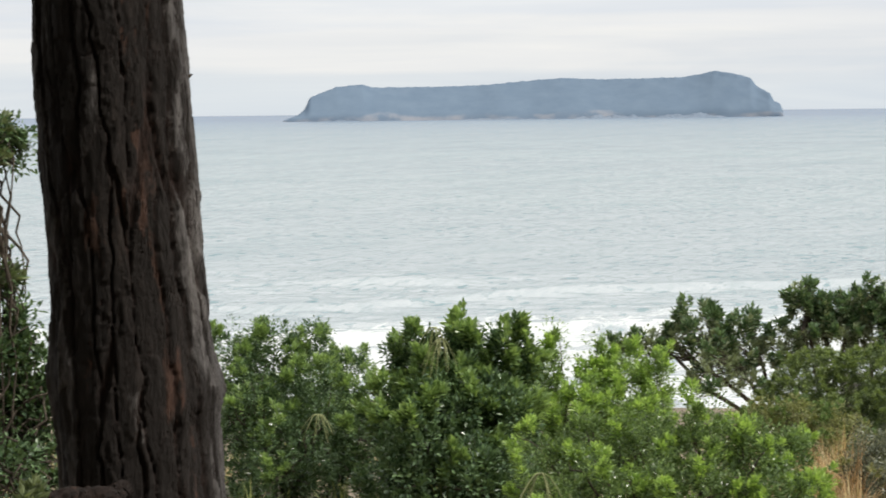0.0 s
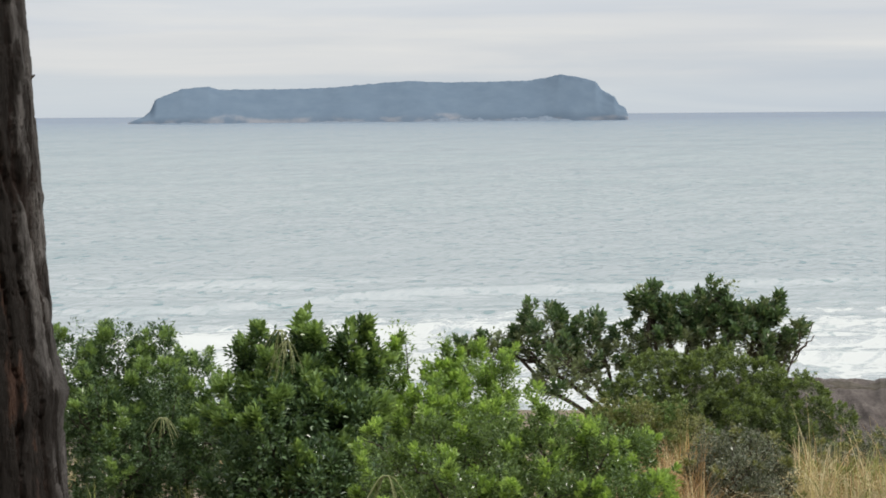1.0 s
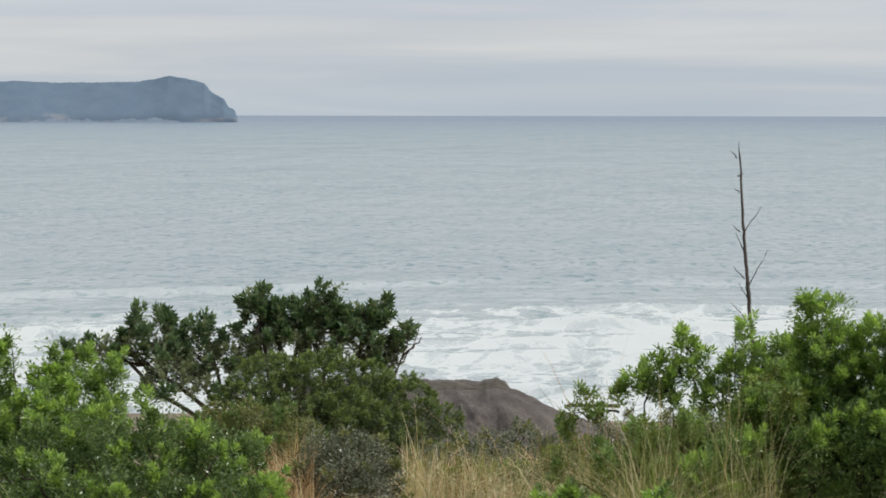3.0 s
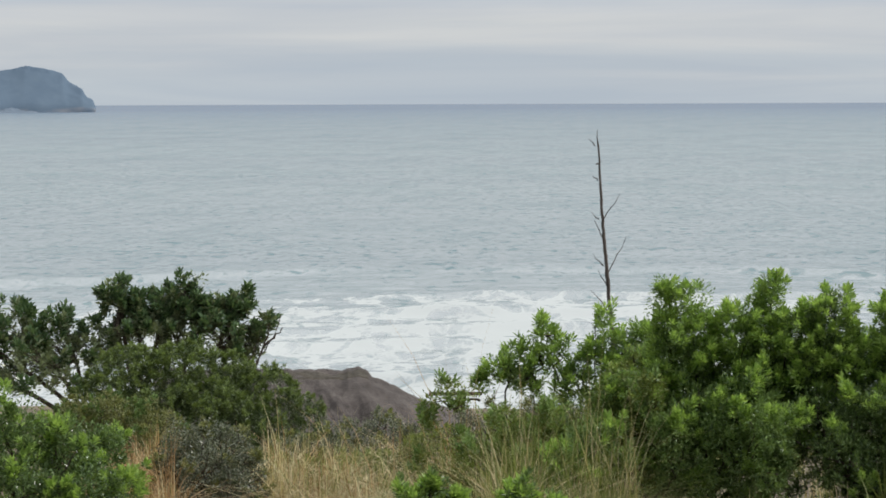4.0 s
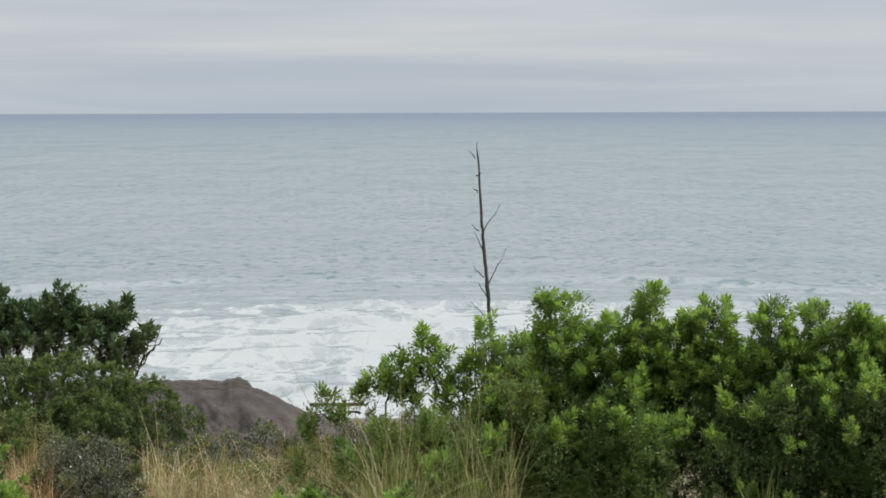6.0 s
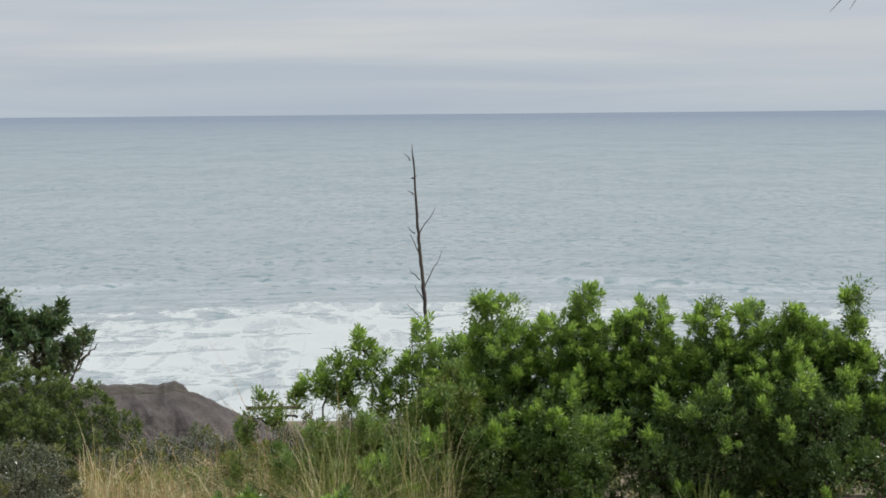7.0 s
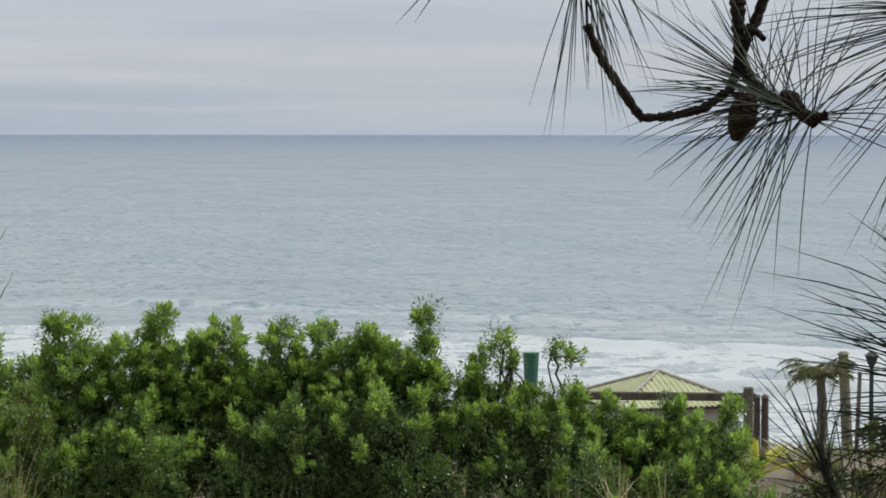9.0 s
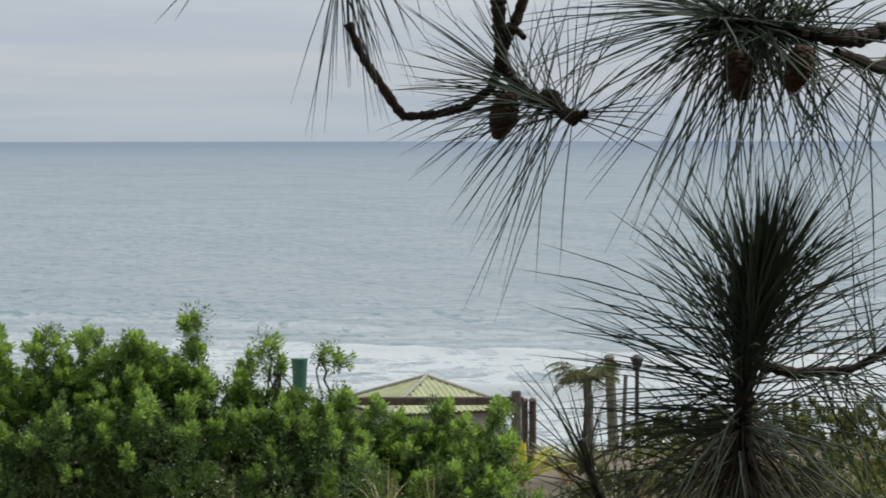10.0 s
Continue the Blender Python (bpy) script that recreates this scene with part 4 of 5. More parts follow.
shrub("shrub", "brownish low scrub on the sandy slope", "shrub", 41.59, 26, [
    (37.66, 0, 10.46, 0.23), (38.69, 0, 10.62, 0.29), (39.59, 0, 10.71, 0.29), (40.5, 0, 10.69, 0.35), (41.66, 0, 10.81, 0.41), (42.94, 0, 10.75, 0.41),
    (43.98, 0, 10.87, 0.47), (45.26, 0, 10.81, 0.47), (39.47, 4, 10.89, 0.3), (40.75, 4, 10.95, 0.35), (42.04, 4, 10.97, 0.35), (43.33, 4, 11.0, 0.4),
    (44.75, 4, 11.0, 0.4)], M_DENSE, M_OLIVE, 14, leaf=(0.046, 0.019), clump=0.13, young=0.4, per=14, rosette=16)
shrub("shrub", "straggling dune scrub behind the pine bough", "shrub", 41.37, 42, [
    (39.34, 0, 9.21, 0.34), (39.98, 0, 9.4, 0.38), (40.62, 0, 9.47, 0.42), (41.27, 0, 9.49, 0.42), (41.91, 0, 9.53, 0.47), (42.69, 0, 9.55, 0.47),
    (43.46, 0, 9.57, 0.53), (44.49, 0, 9.57, 0.57), (39.08, 1, 8.87, 0.46), (40.11, 1, 8.97, 0.46), (41.14, 1, 8.97, 0.55), (42.3, 1, 8.97, 0.55)], M_DENSE, M_OLIVE, 15, leaf=(0.06, 0.024), clump=0.18, gap=0.19, young=0.5, per=14, rosette=16)


def bare_branches(tree):
    """Leafless branches on the lee edge of the bent tree, given by azimuth and height angle at its distance."""
    r = np.random.default_rng(77)
    d = 37.7
    for k, line in enumerate((((10.9, -6.6), (11.30, -6.1), (11.55, -5.5), (11.64, -5.1)), ((11.3, -6.1), (11.6, -5.6), (11.91, -4.9)), ((10.8, -6.5), (11.13, -6.0), (11.45, -5.4)),
                              ((10.3, -6.6), (10.69, -5.9), (11.04, -5.4)), ((11.5, -5.7), (11.75, -5.45), (11.95, -5.2)), ((7.6, -6.8), (8.3, -6.2), (8.8, -5.4)), ((9.4, -6.8), (9.6, -6.2), (9.9, -5.5)))):
        pts = [at(a, d, EYE_Z + d * math.tan(radians(e))) - tree.location for a, e in line]
        run = np.concatenate([wander(p, q, 5, 0.018, r)[:-1] for p, q in zip(pts, pts[1:])] + [np.array([pts[-1]])])
        V, F = tubes([(run, np.linspace(0.024 if k != 1 else 0.014, 0.006, len(run)))], 6)
        child(new("bare_branch", mesh_of("bare_branch", V, F, [M_BARKTWIG], None, True)), tree)


bare_branches(bent_tree)


# ---- grasses ----
def blades(points, r, height, count, width, spread=0.55):
    """Arching blades in tufts, three quads each."""
    n = len(points) * count
    o = np.repeat(points, count, 0) + np.concatenate([r.normal(0, 0.035, (n, 2)), np.zeros((n, 1))], 1)
    th, h = r.uniform(0, 2 * np.pi, n), height * r.uniform(0.45, 1.15, n)
    lean = np.abs(r.normal(0, spread, n))
    h *= np.repeat(r.uniform(0.55, 1.25, len(points)), count)
    out = np.stack([np.cos(th), np.sin(th), 0 * th], -1)
    side = np.stack([-np.sin(th), np.cos(th), 0 * th], -1)
    V = []
    for t, w in ((0.0, 1.0), (0.4, 0.9), (0.75, 0.6), (1.0, 0.08)):
        c = o + out * (lean * h * t**1.8)[:, None] + np.array([0, 0, 1.0]) * (h * t * (1 - 0.35 * lean.clip(0, 1.4) * t))[:, None]
        V += [c - side * width * w * 0.5, c + side * width * w * 0.5]
    V = np.stack(V, 1).reshape(-1, 3)
    base = (np.arange(n) * 8)[:, None]
    F = np.concatenate([base + [k, k + 1, k + 3, k + 2] for k in (0, 2, 4)])
    return V, F


def grass(label, az0, az1, d0, d1, tufts, height, mats, seed, count=26, width=0.006, spread=0.55):
    r = np.random.default_rng(seed)
    az, d = r.uniform(az0, az1, tufts), r.uniform(d0, d1, tufts)
    x, y = d * np.sin(np.radians(az)), d * np.cos(np.radians(az))
    keep = fbm(x * 0.9, y * 0.9, 3, seed) > 0.38
    x, y = x[keep], y[keep]
    tall = height * (0.30 + 1.35 * fbm(x * 1.5 + 20, y * 1.5, 3, seed + 5))
    V, F = blades(np.stack([x, y, ground_z(x, y) - 0.03], -1), r, np.repeat(tall, count), count, width, spread)
    ids = np.tile(np.repeat(r.integers(0, len(mats), len(x)), count), 3)
    return tagged(new("grass", mesh_of("grass", V, F, mats, ids)), label, "grass", kind="stuff")


grass("dry straw-coloured grass on the slope", 10.9, 15.9, 17.0, 21.5, 520, 0.48, [M_STRAW, M_STRAW, M_GRASS, M_RUST], 31, 17, 0.007, 1.4)
grass("long bent straw stems over the grass", 10.9, 16.2, 17.5, 21.5, 50, 0.70, [M_STRAW, M_STRAW, M_RUST], 44, 5, 0.006, 0.8)
grass("rust-brown dead grass between the shrubs", 7.75, 9.5, 17.0, 20.5, 190, 0.52, [M_RUST, M_RUST, M_RUST, M_STRAW], 32, 24, 0.006, 1.2)
grass("rust-brown dead grass between the shrubs", 8.35, 9.45, 20.5, 22.6, 90, 0.50, [M_RUST, M_RUST, M_STRAW], 43, 22, 0.006, 1.0)
grass("yellowing green grass at the foot of the hedge", 14.6, 19.4, 16.9, 18.6, 190, 0.60, [M_GRASS, M_STRAW, M_STRAW, M_YELLOW], 33, 20, 0.006, 1.5)
grass("tall straw reeds standing in the hedge", 18.3, 20.0, 17.2, 18.0, 50, 1.2, [M_STRAW, M_GRASS, M_GRASS], 34, 6, 0.005, 0.35)
grass("pale straw clumps leaning out of the scrub", 15.7, 17.7, 16.6, 18.2, 300, 0.88, [M_STRAW, M_YELLOW, M_STRAW, M_GRASS, M_GRASS], 41, 16, 0.0055, 0.95)
grass("pale straw clumps leaning out of the scrub", 18.6, 20.0, 16.9, 17.8, 60, 0.60, [M_STRAW, M_STRAW, M_GRASS], 42, 12, 0.006, 0.8)
grass("yellow-green grass grown through the thin shrub", 16.6, 19.6, 17.2, 18.6, 260, 0.88, [M_YELLOW, M_GRASS, M_STRAW, M_YELLOW], 46, 15, 0.0055, 0.7)
grass("thin dark seed stalks over the grass", 15.7, 18.2, 18.8, 20.5, 100, 1.3, [M_DEADWOOD, M_RUST], 35, 3, 0.008, 0.6)
grass("dry dark stems among the grey scrub", 9.4, 11.3, 17.9, 19.2, 22, 0.70, [M_DEADWOOD, M_RUST], 45, 5, 0.008, 0.6)
grass("rough grass and creepers under the shrubs", -12, 8.5, 12, 34, 500, 0.35, [M_GRASS, M_STRAW, M_GRASS], 36, 22, 0.008)
grass("straggling grass among the grey scrub", 8.5, 17.5, 20.5, 34, 420, 0.42, [M_STRAW, M_GRASS, M_RUST], 40, 20, 0.007, 0.8)
grass("rough grass below the hedge", 17.5, 36.5, 16, 34, 500, 0.4, [M_GRASS, M_STRAW, M_GRASS], 37, 20, 0.008)
grass("sparse dry grass on the sandy slope", 35.5, 47, 22, 60, 420, 0.4, [M_OLIVE, M_GRASS, M_RUST], 38, 20, 0.009, 0.8)
grass("low scrubby grass down the slope", 4, 34, 34, 80, 900, 0.4, [M_STRAW, M_GRASS, M_GRASS], 39, 16, 0.014, 0.8)


def flower_spray(az, d, z, seed):
    """Pale old flower stalks that hang out of a shrub."""
    r = np.random.default_rng(seed)
    thing = tagged(new("flower_stalk"), "pale drooping old flower stalks on a shrub", "flower stalk", "old flower stalks")
    o = at(az, d, z)
    thing.location = o
    for k in range(13):
        a, L = r.uniform(0, 6.28), r.uniform(0.10, 0.26)
        t = np.linspace(0, 1, 8)[:, None]
        out = np.array([[math.cos(a), math.sin(a), 0]])
        line = out * (0.07 * t + 0.05 * t**2) * r.uniform(0.3, 1.2) + np.array([[0, 0, 1.0]]) * (0.07 * t - (L + 0.05) * t**2)
        V, F = tubes([(line, np.linspace(0.0035, 0.002, 8))], 5)
        child(new("stalk", mesh_of("stalk", V, F, [M_SPRAY], None, True)), thing)
    return thing


M_SPRAY = leaf_material("pale_stalk", (0.17, 0.20, 0.08), (0.30, 0.33, 0.15), 0.6, 0.2)
flower_spray(-0.2, 15.6, 12.62, 1)
flower_spray(-0.05, 15.6, 12.55, 2)
flower_spray(-2.9, 16.3, 12.0, 3)
flower_spray(2.2, 13.7, 11.98, 4)


# ---- dead sapling ----
def build_sapling():
    r = np.random.default_rng(5)
    thing = tagged(new("dead_sapling"), "bare dead sapling standing in the hedge", "tree")
    foot = at(19.62, 22.0)
    thing.location = (foot.x, foot.y, gz(foot))
    lift = EYE_Z - gz(foot)
    right = np.array((math.cos(radians(19.5)), -math.sin(radians(19.5)), 0))

    def spot(side, drop):
        return right * side + np.array([0, 0, lift - drop])

    line = np.array([spot(0, lift + 0.05), spot(-0.045, 2.1), spot(-0.085, 1.62), spot(-0.125, 1.20), spot(-0.15, 0.78), spot(-0.186, 0.28)])
    t = np.linspace(0, 5, 40)
    line = np.stack([np.interp(t, range(6), line[:, k]) for k in range(3)], -1) + r.normal(0, 0.0035, (40, 3))
    V, F = tubes([(line, np.concatenate([np.linspace(0.024, 0.008, 38), [0.004, 0.002]]) * r.uniform(0.9, 1.15, 40))], 9)
    child(new("trunk", mesh_of("trunk", V, F, [M_DEADWOOD], None, True)), thing)
    for side, drop, ds, up in ((-0.115, 1.10, 0.13, 0.27), (-0.055, 1.53, 0.18, 0.31), (-0.095, 1.47, -0.12, 0.11), (-0.135, 1.06, -0.075, 0.06), (-0.105, 1.22, -0.085, 0.15),
                               (-0.06, 1.66, -0.08, 0.15), (-0.17, 0.42, -0.05, 0.06), (-0.03, 1.9, -0.19, 0.22), (-0.15, 0.72, -0.03, 0.04), (-0.16, 0.58, 0.025, 0.03)):
        a = spot(side - 0.03, drop)
        V, F = tubes([(wander(a, a + right * ds + np.array([0, r.uniform(-0.1, 0.1), up]), 7, 0.005, r), np.linspace(0.006, 0.002, 7))], 5)
        child(new("twig", mesh_of("twig", V, F, [M_DEADWOOD], None, True)), thing)
    return thing


build_sapling()


# ---- eroded earth bank near the beach ----
def build_bank():
    n, k = 320, 130
    az, w = np.linspace(9.0, 17.2, n), np.linspace(-5.5, 7.0, k)
    ww, aa = np.meshgrid(w, np.radians(az), indexing="ij")
    deg = np.degrees(aa)
    d = 70 + ww + 1.2 * (fbm(deg * 1.1, deg * 0, 3, 7) - 0.5)
    x, y = d * np.sin(aa), d * np.cos(aa)
    g = ground_z(x, y)
    ridge = np.interp(deg, (9.0, 12, 13.3, 13.42, 13.65, 13.85, 13.97, 14.5, 15.1, 16.2, 17.2), (6.30, 6.26, 6.19, 6.25, 6.28, 6.22, 6.02, 5.72, 5.36, 4.8, 3.6)) + 0.06 * (fbm(deg * 6, ww * 0, 4, 8) - 0.5)
    even = np.convolve(np.pad(ridge[0], 30, "edge"), np.hanning(61) / np.hanning(61).sum(), "valid")[None, :]
    ridge = even + (ridge - even) * np.clip((ww + 0.9) / 0.8, 0, 1)
    gully = (fbm(deg * 2.6 + ww * 0.8, ww * 0.9, 4, 12) - 0.5) * 0.36
    front = np.clip((ww + 4.8) / 4.7, 0, 1) ** 0.92 + gully * np.clip(-ww / 1.5, 0, 1) * np.clip((ww + 4.6) / 2, 0, 1)
    back = np.clip((6.5 - ww) / 4.0, 0, 1)
    z = g - 0.08 + np.maximum(ridge - g, 0) * np.clip(np.minimum(front, back), 0, 1)
    z = z + (fbm(x * 2.6, y * 2.6, 4, 13) - 0.5) * 0.20 * np.clip(np.abs(ww + 0.4), 0.3, 1) + (fbm(x * 0.8, y * 0.8, 3, 14) - 0.5) * 0.3 * np.clip(-ww - 0.4, 0, 1)
    thing = tagged(new("earth_bank"), "eroded bare earth bank above the beach", "bank")
    child(new("slope", mesh_of("slope", np.stack([x, y, z], -1).reshape(-1, 3), grid_faces(k, n)[:, ::-1], [M_EARTH], None, True)), thing)
    # a thin ragged mat of sod on the crest
    m = rough_material("dark_sod", (0.036, 0.032, 0.026), (0.095, 0.083, 0.066), 3.0, 0.95, (1, 1, 1), 0.05)
    rows = np.where((w > -0.12) & (w < 1.6))[0]
    cols = np.where(az < 13.93)[0]
    pick = np.ix_(rows, cols)
    mat = np.clip(fbm(x[pick] * 3, y[pick] * 3, 3, 15) * 0.11 - 0.03, -0.05, 0.2)
    mat[0], mat[-1] = -0.12, -0.1
    mat[:, -1] = -0.1
    V = np.stack([x[pick], y[pick], z[pick] + mat], -1).reshape(-1, 3)
    child(new("sod_mat", mesh_of("sod_mat", V, grid_faces(len(rows), len(cols))[:, ::-1], [m], None, True)), thing)
    return thing


build_bank()


# ---- shelter, barrier and posts near the beach ----
def box(sx, sy, sz, bevel=0.01):
    bm = bmesh.new()
    bmesh.ops.create_cube(bm, size=1.0, matrix=Matrix.Diagonal((sx, sy, sz, 1)))
    bmesh.ops.bevel(bm, geom=bm.edges[:], offset=bevel, segments=1, affect="EDGES")
    return bm


def rod(r0, r1, h, sides=14):
    bm = bmesh.new()
    bmesh.ops.create_cone(bm, cap_ends=True, segments=sides, radius1=r0, radius2=r1, depth=h, matrix=Matrix.Translation((0, 0, h / 2)))
    return bm


M_WOOD = rough_material("weathered_timber", (0.045, 0.034, 0.026), (0.12, 0.095, 0.075), 5.0, 0.85, (1, 1, 0.15), 0.01)
M_GREYPOST = rough_material("grey_weathered_post", (0.085, 0.075, 0.065), (0.19, 0.17, 0.15), 6.0, 0.9, (1, 1, 0.2), 0.01)
M_MOSSPOST = rough_material("mossy_post", (0.085, 0.088, 0.060), (0.20, 0.195, 0.145), 6.0, 0.95, (1, 1, 0.3), 0.012)
M_ROOF = rough_material("moss_green_sheet_roof", (0.24, 0.26, 0.12), (0.46, 0.47, 0.30), 0.9, 0.7, (1, 1, 1), 0.01)
M_RIDGE = rough_material("grey_roof_capping", (0.22, 0.21, 0.18), (0.40, 0.38, 0.32), 2.0, 0.8)
M_PLASTER = rough_material("pale_wall_plaster", (0.34, 0.33, 0.31), (0.5, 0.49, 0.46), 1.5, 0.9)
M_PANE = surface("dark_window_pane", 0.08, 0, 0.5)[0]
M_PANE.node_tree.nodes["Principled BSDF"].inputs["Base Color"].default_value = (0.06, 0.07, 0.08, 1)
M_BIN = rough_material("green_plastic", (0.026, 0.096, 0.066), (0.044, 0.142, 0.098), 3.0, 0.45, (1, 1, 1), 0.002, 0.5)
M_METAL = rough_material("dark_painted_metal", (0.02, 0.02, 0.022), (0.05, 0.048, 0.05), 8.0, 0.5, (1, 1, 1), 0.002, 0.5)


def build_shelter():
    half, rise, wall = 2.15, 0.86, 2.35
    foot = at(34.41, 77.0)
    base = gz(foot) - 0.05
    thing = tagged(new("beach_shelter"), "small beach shelter with a mossy hipped sheet roof", "shelter")
    thing.matrix_world = pose(foot.x, foot.y, base, 0, 0, -34.4 + 22)
    apex = EYE_Z - 77.0 * math.tan(radians(5.50)) - base
    eave = apex - rise
    for k in range(4):
        # one corrugated roof face, ribs running down the slope
        s, t = np.linspace(-1, 1, 121), np.linspace(0, 1, 8)
        tt, ss = np.meshgrid(t, s, indexing="ij")
        run = np.maximum(np.abs(ss), tt)
        x, yv = ss * (half + 0.0), -run * half
        z = eave + (1 - run) * rise + 0.022 * np.cos(ss * half * 2 * np.pi / 0.18)
        V = np.stack([x, yv, z], -1).reshape(-1, 3) @ np.array(Matrix.Rotation(k * math.pi / 2, 3, "Z").transposed())
        child(new("roof_face", mesh_of("roof_face", V, grid_faces(8, 121), [M_ROOF], None, True)), thing)
        a = math.pi / 4 + k * math.pi / 2
        tip = np.array([math.cos(a) * half * 1.414, math.sin(a) * half * 1.414, eave + 0.03])
        V, F = tubes([(np.linspace([0, 0, apex + 0.03], tip, 8), np.full(8, 0.055))], 8)
        child(new("hip_capping", mesh_of("hip_capping", V, F, [M_RIDGE], None, True)), thing)
        post = part("corner_post", box(0.14, 0.14, eave, 0.012), M_WOOD, thing)
        post.location = (math.cos(a) * 2.3, math.sin(a) * 2.3, eave / 2)
        fascia = part("fascia", box(2 * half, 0.03, 0.07, 0.006), M_WOOD, thing)
        fascia.matrix_basis = Matrix.Rotation(k * math.pi / 2, 4, "Z") @ pose(0, -half + 0.05, eave - 0.07)
    for k in (0, 1, 3):
        w = part("wall", box(3.5, 0.12, eave - 0.02, 0.006), M_PLASTER, thing)
        w.matrix_basis = Matrix.Rotation(k * math.pi / 2, 4, "Z") @ pose(0, -1.68 - 0.06 * (k % 2), (eave - 0.02) / 2)
        pane = part("window", box(1.1, 0.16, 0.7, 0.006), M_PANE, thing)
        pane.matrix_basis = Matrix.Rotation(k * math.pi / 2, 4, "Z") @ pose(-0.6, -1.68 - 0.06 * (k % 2), eave - 0.75)
    return thing


build_shelter()


def build_frame():
    d = 52.0
    a, b = at(32.6, d), at(36.47, d)
    thing = tagged(new("timber_barrier"), "heavy dark timber barrier on thick posts", "barrier")
    mid = (a + b) / 2
    base = gz(mid)
    thing.matrix_world = pose(mid.x, mid.y, base, 0, 0, -34.55)
    top = EYE_Z - d * math.tan(radians(5.95)) - base
    span = (b - a).length
    beam = part("beam", box(span + 0.3, 0.16, 0.165, 0.02), M_WOOD, thing)
    beam.location = (0, 0, top - 0.09)
    for s in (-0.5, 0.5):
        post = part("post", box(0.20, 0.2, top + 0.5, 0.025), M_GREYPOST, thing, "paler weathered post")
        post.location = (s * span, 0.0, (top + 0.5) / 2 - 0.38)
    return thing


build_frame()


def build_rail():
    d = 40.0
    a, b = at(15.28, d), at(16.5, d)
    mid = (a + b) / 2
    base = gz(mid)
    top = EYE_Z - d * math.tan(radians(6.66)) - base
    thing = tagged(new("timber_rail"), "low weathered timber rail behind the grass", "rail")
    thing.matrix_world = pose(mid.x, mid.y, base, 0, 0, -15.89)
    span = (b - a).length
    part("rail", box(span, 0.045, 0.055, 0.010), M_WOOD, thing).location = (0, -0.065, top - 0.05)
    part("post", box(0.065, 0.06, top + 0.35, 0.010), M_WOOD, thing).location = (0.125, 0, (top + 0.37) / 2 - 0.345)
    return thing


build_rail()


def build_post(az, dist, top_el, name, label, thick, mat, lean=0.0, lamp=False):
    foot = at(az, dist)
    base = gz(foot)
    h = EYE_Z + dist * math.tan(radians(top_el)) - base
    thing = tagged(new(name), label, "post" if not lamp else "lamp")
    thing.matrix_world = pose(foot.x, foot.y, base - 0.1, 0, lean, -az)
    part("pole", rod(thick * 0.55, thick * 0.45, h + 0.1), mat, thing)
    if lamp:
        for name2, r0, r1, hh, z in (("collar", thick * 0.7, thick * 0.7, 0.08, -0.10), ("lantern", 0.10, 0.16, 0.2, -0.05), ("cap", 0.19, 0.05, 0.09, 0.15)):
            p = part(name2, rod(r0, r1, hh), mat, thing)
            p.location.z = h + z
    else:
        p = part("cap", rod(thick * 0.6, thick * 0.3, 0.06), mat, thing)
        p.location.z = h + 0.1
    return thing


build_post(36.66, 60, -6.05, "fence_post", "short square-cut dark post by the beach steps", 0.17, M_WOOD)
build_post(36.84, 60, -6.05, "fence_post", "short square-cut dark post by the beach steps", 0.19, M_WOOD)
build_post(39.22, 60, -5.12, "street_lamp", "dark metal lamp post with a small lantern", 0.11, M_METAL, 0, True)
build_post(38.74, 55, -5.05, "fence_post", "tall mossy grey-green post leaning a little", 0.24, M_MOSSPOST, -3)
build_post(38.88, 56, -5.5, "fence_post", "thin weathered post beside the lamp", 0.10, M_GREYPOST, 2)


def build_step():
    foot = at(37.45, 50.0)
    thing = tagged(new("concrete_step"), "small pale concrete step in the sandy slope", "step")
    thing.matrix_world = pose(foot.x, foot.y, gz(foot), 0, 0, -37.5)
    top = max(0.12, EYE_Z - 50.0 * math.tan(radians(7.55)) - gz(foot))
    m = rough_material("grey_concrete", (0.34, 0.34, 0.33), (0.50, 0.49, 0.48), 2.0, 0.9)
    part("tread", box(0.30, 0.5, 0.08, 0.02), m, thing).location.z = top - 0.04
    part("riser", box(0.28, 0.46, top, 0.015), m, thing).location.z = top / 2 - 0.08
    return thing


build_step()


def build_bin():
    d = 34.0
    foot = at(31.53, d)
    base = gz(foot)
    top = EYE_Z - d * math.tan(radians(5.06)) - base
    thing = tagged(new("litter_bin"), "green plastic litter bin on a post among the shrubs", "bin")
    thing.location = (foot.x, foot.y, base)
    part("post", rod(0.04, 0.04, top - 0.4), M_METAL, thing).location.z = -0.05
    body = part("body", rod(0.088, 0.108, 0.46, 20), M_BIN, thing)
    body.location.z = top - 0.48
    part("rim", rod(0.114, 0.114, 0.035, 20), M_BIN, body).location.z = 0.445
    return thing


build_bin()


# ---- strap-leaved plants and a small palm ----
M_AGAVE = leaf_material("yellow_green_strap_leaf", (0.24, 0.25, 0.04), (0.50, 0.47, 0.07), 0.5, 0.3)
M_PALM = leaf_material("dull_palm_leaf", (0.085, 0.095, 0.042), (0.18, 0.185, 0.085), 0.55, 0.3)


def strap(base, out, up, length, width, bend, steps=7):
    """One arching strap leaf as a folded strip."""
    side = np.cross(out, [0, 0, 1.0])
    V = []
    for t in np.linspace(0, 1, steps):
        c = base + out * length * (t * (0.45 + bend * t)) + np.array([0, 0, 1.0]) * length * up * (t - 0.75 * bend * t * t)
        w = width * (0.55 + 0.9 * t) * (1 - t**2.2) + 0.002
        V += [c - side * w + [0, 0, 0.35 * w], c, c + side * w + [0, 0, 0.35 * w]]
    return np.array(V), np.concatenate([grid_faces(steps, 3)])


